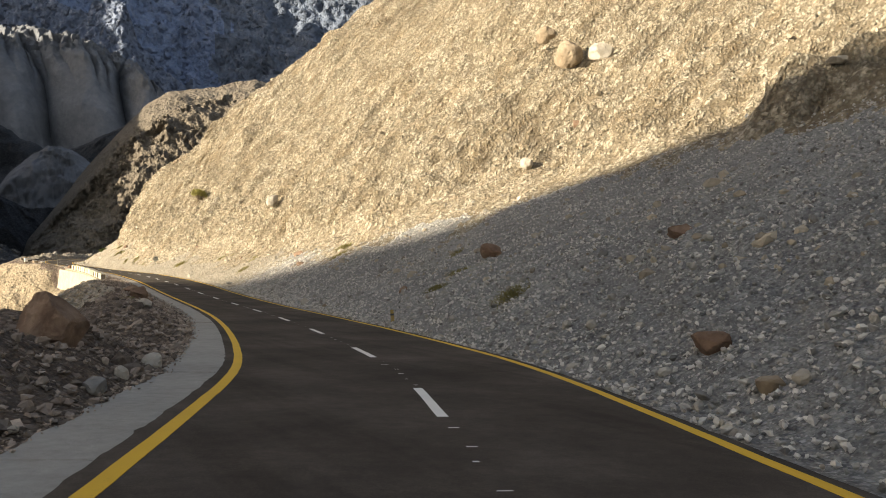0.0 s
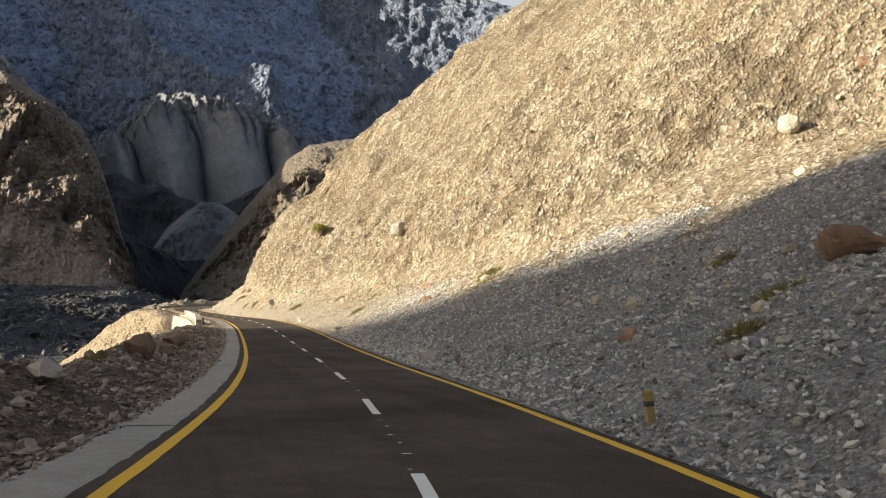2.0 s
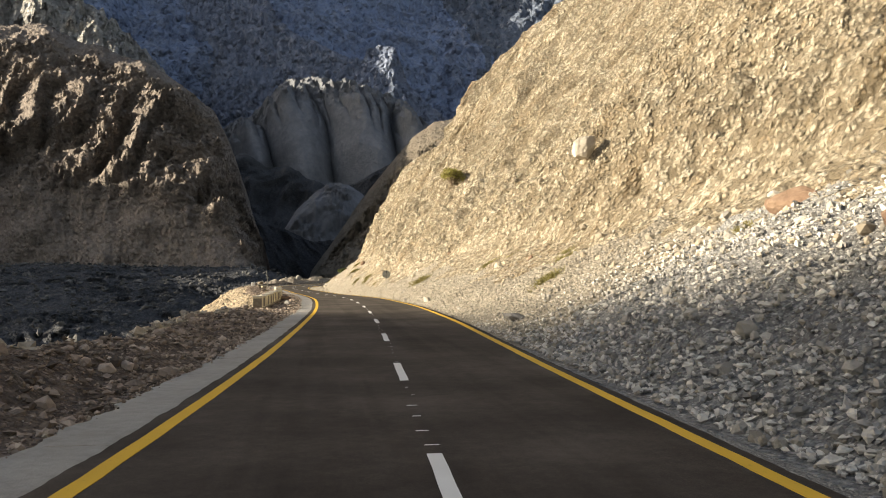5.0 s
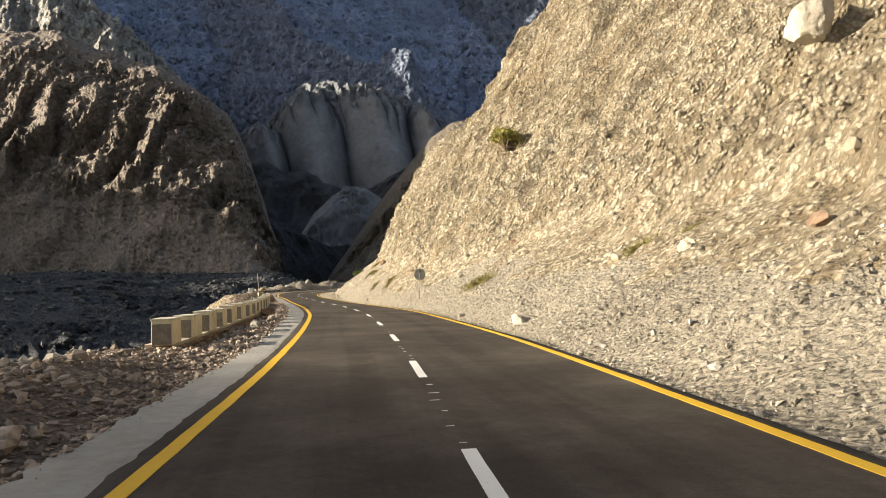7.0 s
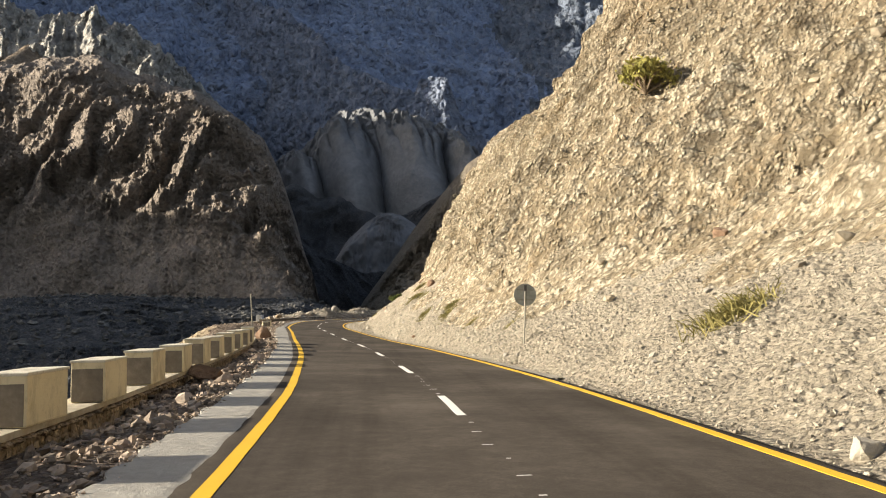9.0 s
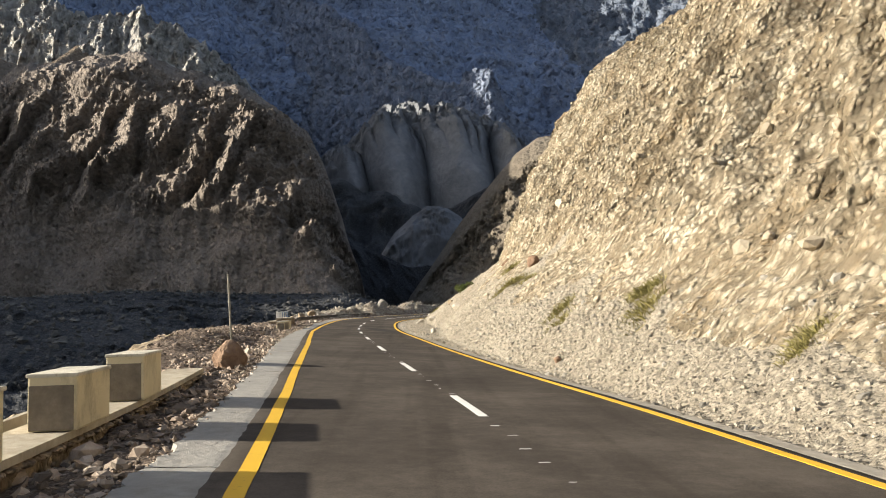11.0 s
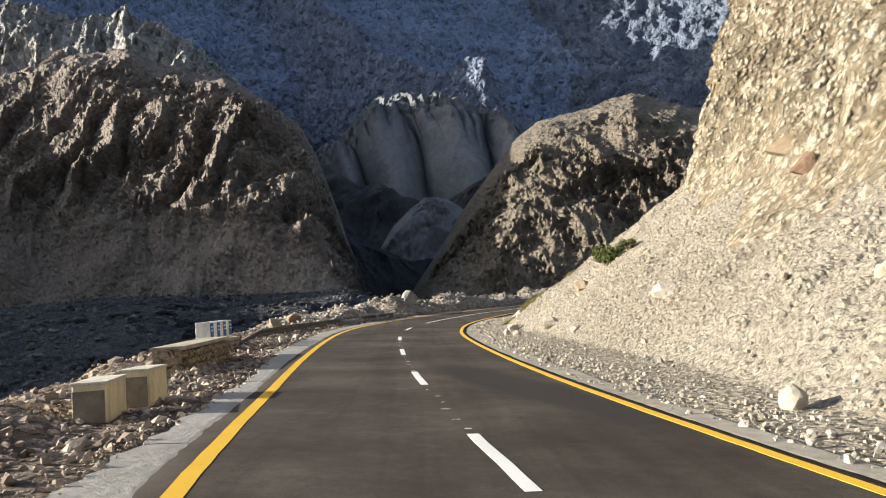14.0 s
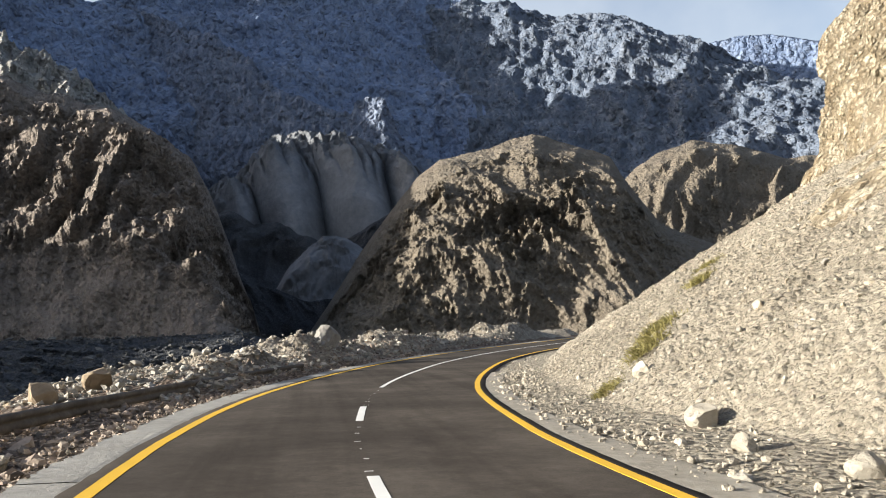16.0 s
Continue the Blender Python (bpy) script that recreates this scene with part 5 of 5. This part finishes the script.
# ---- guard rail on the bend ----
def guard_rail(s0, s1):
    rail = new("guard_rail", None)
    rail.matrix_world = standing(s0, -7)
    tagged(rail, "weathered dark steel guard rail on short posts", "guard rail")
    inv = rail.matrix_world.inverted()
    ss = np.linspace(s0, s1, 60)
    dd = -np.interp(ss, [s0, s0 + 4, (s0 + s1) / 2, s1], [7.3, 6.9, 6.2, 5.45])
    lift = 0.02 * fbm(ss / 3, ss * 0, 7, 3) - np.interp(ss, [s0, s0 + 3.5], [0.42, 0.0])
    down = -0.28
    prof = [(0.0, 0.36), (0.05, 0.39), (0.07, 0.44), (0.05, 0.49), (0.0, 0.52), (0.0, 0.56), (0.05, 0.59), (0.07, 0.64), (0.05, 0.69), (0.0, 0.72)]
    prof = prof + [(x - 0.012, z) for x, z in reversed(prof)]
    cols = [on_road(ss, dd + x, z + lift + down) for x, z in prof + prof[:1]]
    ob = new("beam", sheet("beam", closed(cols), RAIL, True))
    ob.parent, ob.matrix_parent_inverse = rail, inv
    tagged(ob, "dented corrugated steel beam")
    for s in np.arange(s0 + 0.6, s1, 3.8):
        d = float(np.interp(s, ss, dd))
        bm = bmesh.new()
        box(bm, 0.13, 0.15, 1.2, Matrix.Translation((-0.09, 0, -0.23)), 0.012)
        ob = part("post", bm, RAIL, rail)
        ob.matrix_parent_inverse = inv
        ob.matrix_basis = standing(s, d)


guard_rail(282.2, 309.0)


# ---- posts and the sign ----
def rod(bm, a, b, r0, r1, sides=10):
    a, b = Vector(a), Vector(b)
    q = (b - a).to_track_quat("Z", "Y").to_matrix().to_4x4()
    bmesh.ops.create_cone(bm, cap_ends=True, segments=sides, radius1=r0, radius2=r1, depth=(b - a).length, matrix=Matrix.Translation((a + b) / 2) @ q)


pole = new("roadside_pole", None)
pole.matrix_world = Matrix.Translation(verge_place(235.1, -5.75))
tagged(pole, "thin weathered steel pole leaning on the verge", "pole")
bm = bmesh.new()
rod(bm, (0, 0, -0.3), (-0.13, -0.05, 2.75), 0.042, 0.038)
part("shaft", bm, POLE, pole)
bm = bmesh.new()
rod(bm, (-0.13, -0.05, 2.74), (-0.132, -0.05, 2.79), 0.046, 0.03)
part("cap", bm, SIGN_DARK, pole, "dark end cap")

sign = new("round_sign", None)
sign.matrix_world = Matrix.Translation(slope_place(204.8, 5.0)) @ Matrix.Rotation(heading(204.8) - math.pi / 2 - 0.1, 4, "Z") @ Matrix.Rotation(radians(3), 4, "Y")
tagged(sign, "round traffic sign seen from its grey back on a thin pole", "road sign")
bm = bmesh.new()
rod(bm, (0, 0, -0.3), (0, 0, 2.05), 0.032, 0.032)
part("pole", bm, POLE, sign)
bm = bmesh.new()
bmesh.ops.create_cone(bm, cap_ends=True, segments=40, radius1=0.42, radius2=0.42, depth=0.02, matrix=Matrix.Translation((0, 0.05, 1.92)) @ Matrix.Rotation(math.pi / 2, 4, "X"))
disc = part("disc", bm, SIGN_BACK, sign, "grey round sign back")
bm = bmesh.new()
box(bm, 0.10, 0.03, 0.72, Matrix.Translation((0, 0.025, 1.92)), 0.006)
part("brace", bm, SIGN_DARK, disc, "dark upright brace")
for z in (1.74, 2.10):
    bm = bmesh.new()
    box(bm, 0.62, 0.02, 0.05, Matrix.Translation((0, 0.028, z)), 0.004)
    part("bracket", bm, POLE, disc)

OCHRE = painted("faded_ochre_paint", (0.42, 0.29, 0.08), (0.26, 0.22, 0.16), 0.50, 0.5)
stub = new("marker_post", None)
stub.matrix_world = Matrix.Translation(slope_place(95.2, 4.2)) @ Matrix.Rotation(heading(95.2) - math.pi / 2, 4, "Z") @ Matrix.Rotation(radians(-5), 4, "Y")
tagged(stub, "short yellow concrete marker post among stones", "marker post")
bm = bmesh.new()
box(bm, 0.14, 0.12, 0.70, Matrix.Translation((0, 0, 0.16)), 0.02)
part("shaft", bm, OCHRE, stub)
bm = bmesh.new()
box(bm, 0.145, 0.125, 0.09, Matrix.Translation((0, 0, 0.30)), 0.01)
part("band", bm, SIGN_DARK, stub, "dark painted band")


# ---- shrubs and grass ----
OLIVE = earth("olive_leaf", (0.17, 0.165, 0.04), (0.30, 0.28, 0.085), (0.44, 0.39, 0.15), 6.0, 0.8, 0.0, 0.01, per_piece=0.4)
def shrub(where, size, seed, label, leaves=1500, leaf=None):
    rnd = random.Random(seed)
    ob = new("shrub", None)
    ob.matrix_world = Matrix.Translation(where)
    tagged(ob, label, "shrub")
    bm = bmesh.new()
    tips = []

    def grow(a, way, length, r, depth):
        b = a + way * length
        rod(bm, a, b, r, r * 0.6, 5)
        if depth < 2:
            tips.append((a, b))
        if depth == 0:
            return
        for _ in range(3 if depth > 1 else 4):
            grow(b, (way + Vector((rnd.uniform(-1, 1), rnd.uniform(-1, 1), rnd.uniform(-0.3, 0.9))) * 0.75).normalized(), length * rnd.uniform(0.6, 0.85), r * 0.6, depth - 1)

    for _ in range(8):
        grow(Vector((0, 0, -0.1)), Vector((rnd.uniform(-1, 1), rnd.uniform(-1, 1), rnd.uniform(0.2, 1.2))).normalized(), size * 0.2, size * 0.022, 3)
    part("stem", bm, TWIG, ob, "bare brown twigs")
    n = leaves
    rng = np.random.default_rng(seed)
    pick = rng.integers(0, len(tips), n)
    a = np.array([t[0][:] for t in tips])[pick]
    b = np.array([t[1][:] for t in tips])[pick]
    c = a + (b - a) * rng.uniform(0.1, 1.25, (n, 1)) + rng.normal(0, size * 0.05, (n, 3))
    u = rng.normal(0, 1, (n, 3))
    u /= np.linalg.norm(u, axis=1)[:, None]
    v = np.cross(u, rng.normal(0, 1, (n, 3)))
    v /= np.linalg.norm(v, axis=1)[:, None]
    k = size * rng.uniform(0.025, 0.055, (n, 1))
    P = np.stack([c - u * k, c + v * k * 0.4, c + u * k, c - v * k * 0.4], 1).reshape(-1, 3)
    crown = new("crown", mesh_of("crown", P, np.arange(4 * n).reshape(-1, 4), leaf or LEAF, False))
    crown.parent = ob
    tagged(crown, "thin olive-green leaves")
    return ob


shrub(slope_place(215.6, 15.4, -0.1), 3.6, 3, "half-bare olive shrub clinging to the cliff", 1900, OLIVE)
shrub(slope_place(281.3, 9.5, -0.05), 1.7, 5, "small dense green shrub growing on the slope", 2600)
shrub(slope_place(280.2, 10.2, -0.1), 1.0, 6, "small dense green shrub growing on the slope", 1800)


def tuft(s, d, size, seed, spread=1.0, blades=620):
    rng = np.random.default_rng(seed)
    base = slope_place(s, d) if d > 0 else verge_place(s, d)
    e = slope_place(s, d + 0.6) if d > 0 else verge_place(s, d - 0.6)
    up = np.array((e - base)[:]) / max(1e-6, (e - base).length)
    along_road = np.array([math.cos(heading(s)), math.sin(heading(s)), 0.0])
    n = blades
    root = np.array(base[:]) + (up * rng.normal(0, 0.38, (n, 1)) + along_road * rng.normal(0, 0.38, (n, 1)) * 0.7) * size * spread - np.array([0, 0, 0.04])
    lean = np.stack([rng.normal(-0.25, 0.55, n), rng.normal(-0.2, 0.55, n), rng.uniform(0.25, 1.0, n)], -1)
    lean /= np.linalg.norm(lean, axis=1)[:, None]
    ln = size * rng.uniform(0.22, 0.6, (n, 1))
    side = np.cross(lean, rng.normal(0, 1, (n, 3)))
    side /= np.linalg.norm(side, axis=1)[:, None]
    w = size * rng.uniform(0.006, 0.016, (n, 1))
    mid = root + lean * ln * 0.6
    tip = root + lean * ln + np.array([0, 0, -0.25]) * ln
    P = np.stack([root - side * w, root + side * w, mid + side * w * 0.8, mid - side * w * 0.8, tip], 1).reshape(-1, 3)
    i = (np.arange(n) * 5)[:, None]
    F = np.concatenate([np.stack([i[:, 0] + a for a in t], -1) for t in ((0, 1, 2), (0, 2, 3), (3, 2, 4))])
    return P, F


grass_places, grass_faces = [], []
for k, (s, d, size) in enumerate(((104.0, 10.7, 0.8), (98.1, 8.6, 0.75), (87.6, 6.6, 0.9), (96.8, 6.8, 0.6), (124.8, 9.6, 1.0), (126.5, 10.6, 0.9), (174.7, 8.9, 1.0), (172.9, 10.0, 0.7),
                                  (192.4, 6.5, 1.15), (151.8, 6.8, 0.9), (216.2, 5.6, 0.7), (210.0, 5.8, 0.6), (229.9, 5.5, 0.9), (231.5, 6.2, 0.8), (223.9, 6.0, 0.9), (225.0, 6.6, 0.8),
                                  (250.5, 8.4, 0.8), (248.0, 8.6, 0.9), (246.5, 9.0, 0.9), (257.2, 10.5, 0.9), (292.1, 6.9, 0.8), (293.5, 7.6, 0.7), (291.5, 5.6, 0.6), (296.3, 9.7, 0.6), (298.0, 10.5, 0.6),
                                  (157.0, 9.0, 0.9), (159.0, 9.6, 0.8), (140.0, 9.0, 0.6), (234.8, -5.9, 0.4), (235.6, -6.1, 0.35), (108.5, -7.4, 0.8))):
    P, F = tuft(s, d, size, 500 + k)
    grass_places.append(P)
    grass_faces.append(F + 5 * 620 * k)
grass = new("dry_grass", mesh_of("dry_grass", np.concatenate(grass_places), np.concatenate(grass_faces), GRASS, False))
tagged(grass, "dry yellow-green grass tufts scattered on the stony slopes", "grass", kind="stuff")

# ---- small marks on the road, and the slabs of the shoulder ----
rng = np.random.default_rng(77)
specks, n = [], 0
for k in range(-3, 25):
    for j in range(6):
        s = DASH0 + 9.1 * k + 3.4 + 0.95 * j + rng.uniform(-0.12, 0.12)
        w, ln, o = rng.uniform(0.02, 0.09), rng.uniform(0.02, 0.06), rng.uniform(-0.05, 0.05)
        specks.append(np.stack([on_road(s, o - w, 0.016), on_road(s, o + w, 0.016), on_road(s + ln, o + w * 0.8, 0.016), on_road(s + ln, o - w * 0.8, 0.016)]))
ob = new("paint_specks", mesh_of("paint_specks", np.concatenate(specks), np.arange(4 * len(specks)).reshape(-1, 4), WHITE, False))
ob.parent = road
tagged(ob, "worn specks of white paint", kind="stuff")

s, k = 44.0, 0
while s < 349:
    ln = 3.2 + 1.6 * float(rng.uniform())
    ss = np.linspace(s, s + ln - 0.012, 30)
    sag = float(rng.uniform(-0.006, 0.006))
    lw = along(ss, LEFT_LINE)
    cols = [on_road(ss, lw - 0.22, -0.005), on_road(ss, lw - 0.40, 0.010 + sag), on_road(ss, along(ss, SHOULDER) + 0.2, 0.010 + sag), on_road(ss, edge_at(ss, along(ss, SHOULDER), 0.19, 101, 0.5), 0.008 + sag), on_road(ss, along(ss, SHOULDER) - 0.06, -0.2)]
    ob = new("slab", sheet("slab", np.stack(cols, 1), SLAB, False))
    ob.parent = shoulder
    s += ln
    k += 1
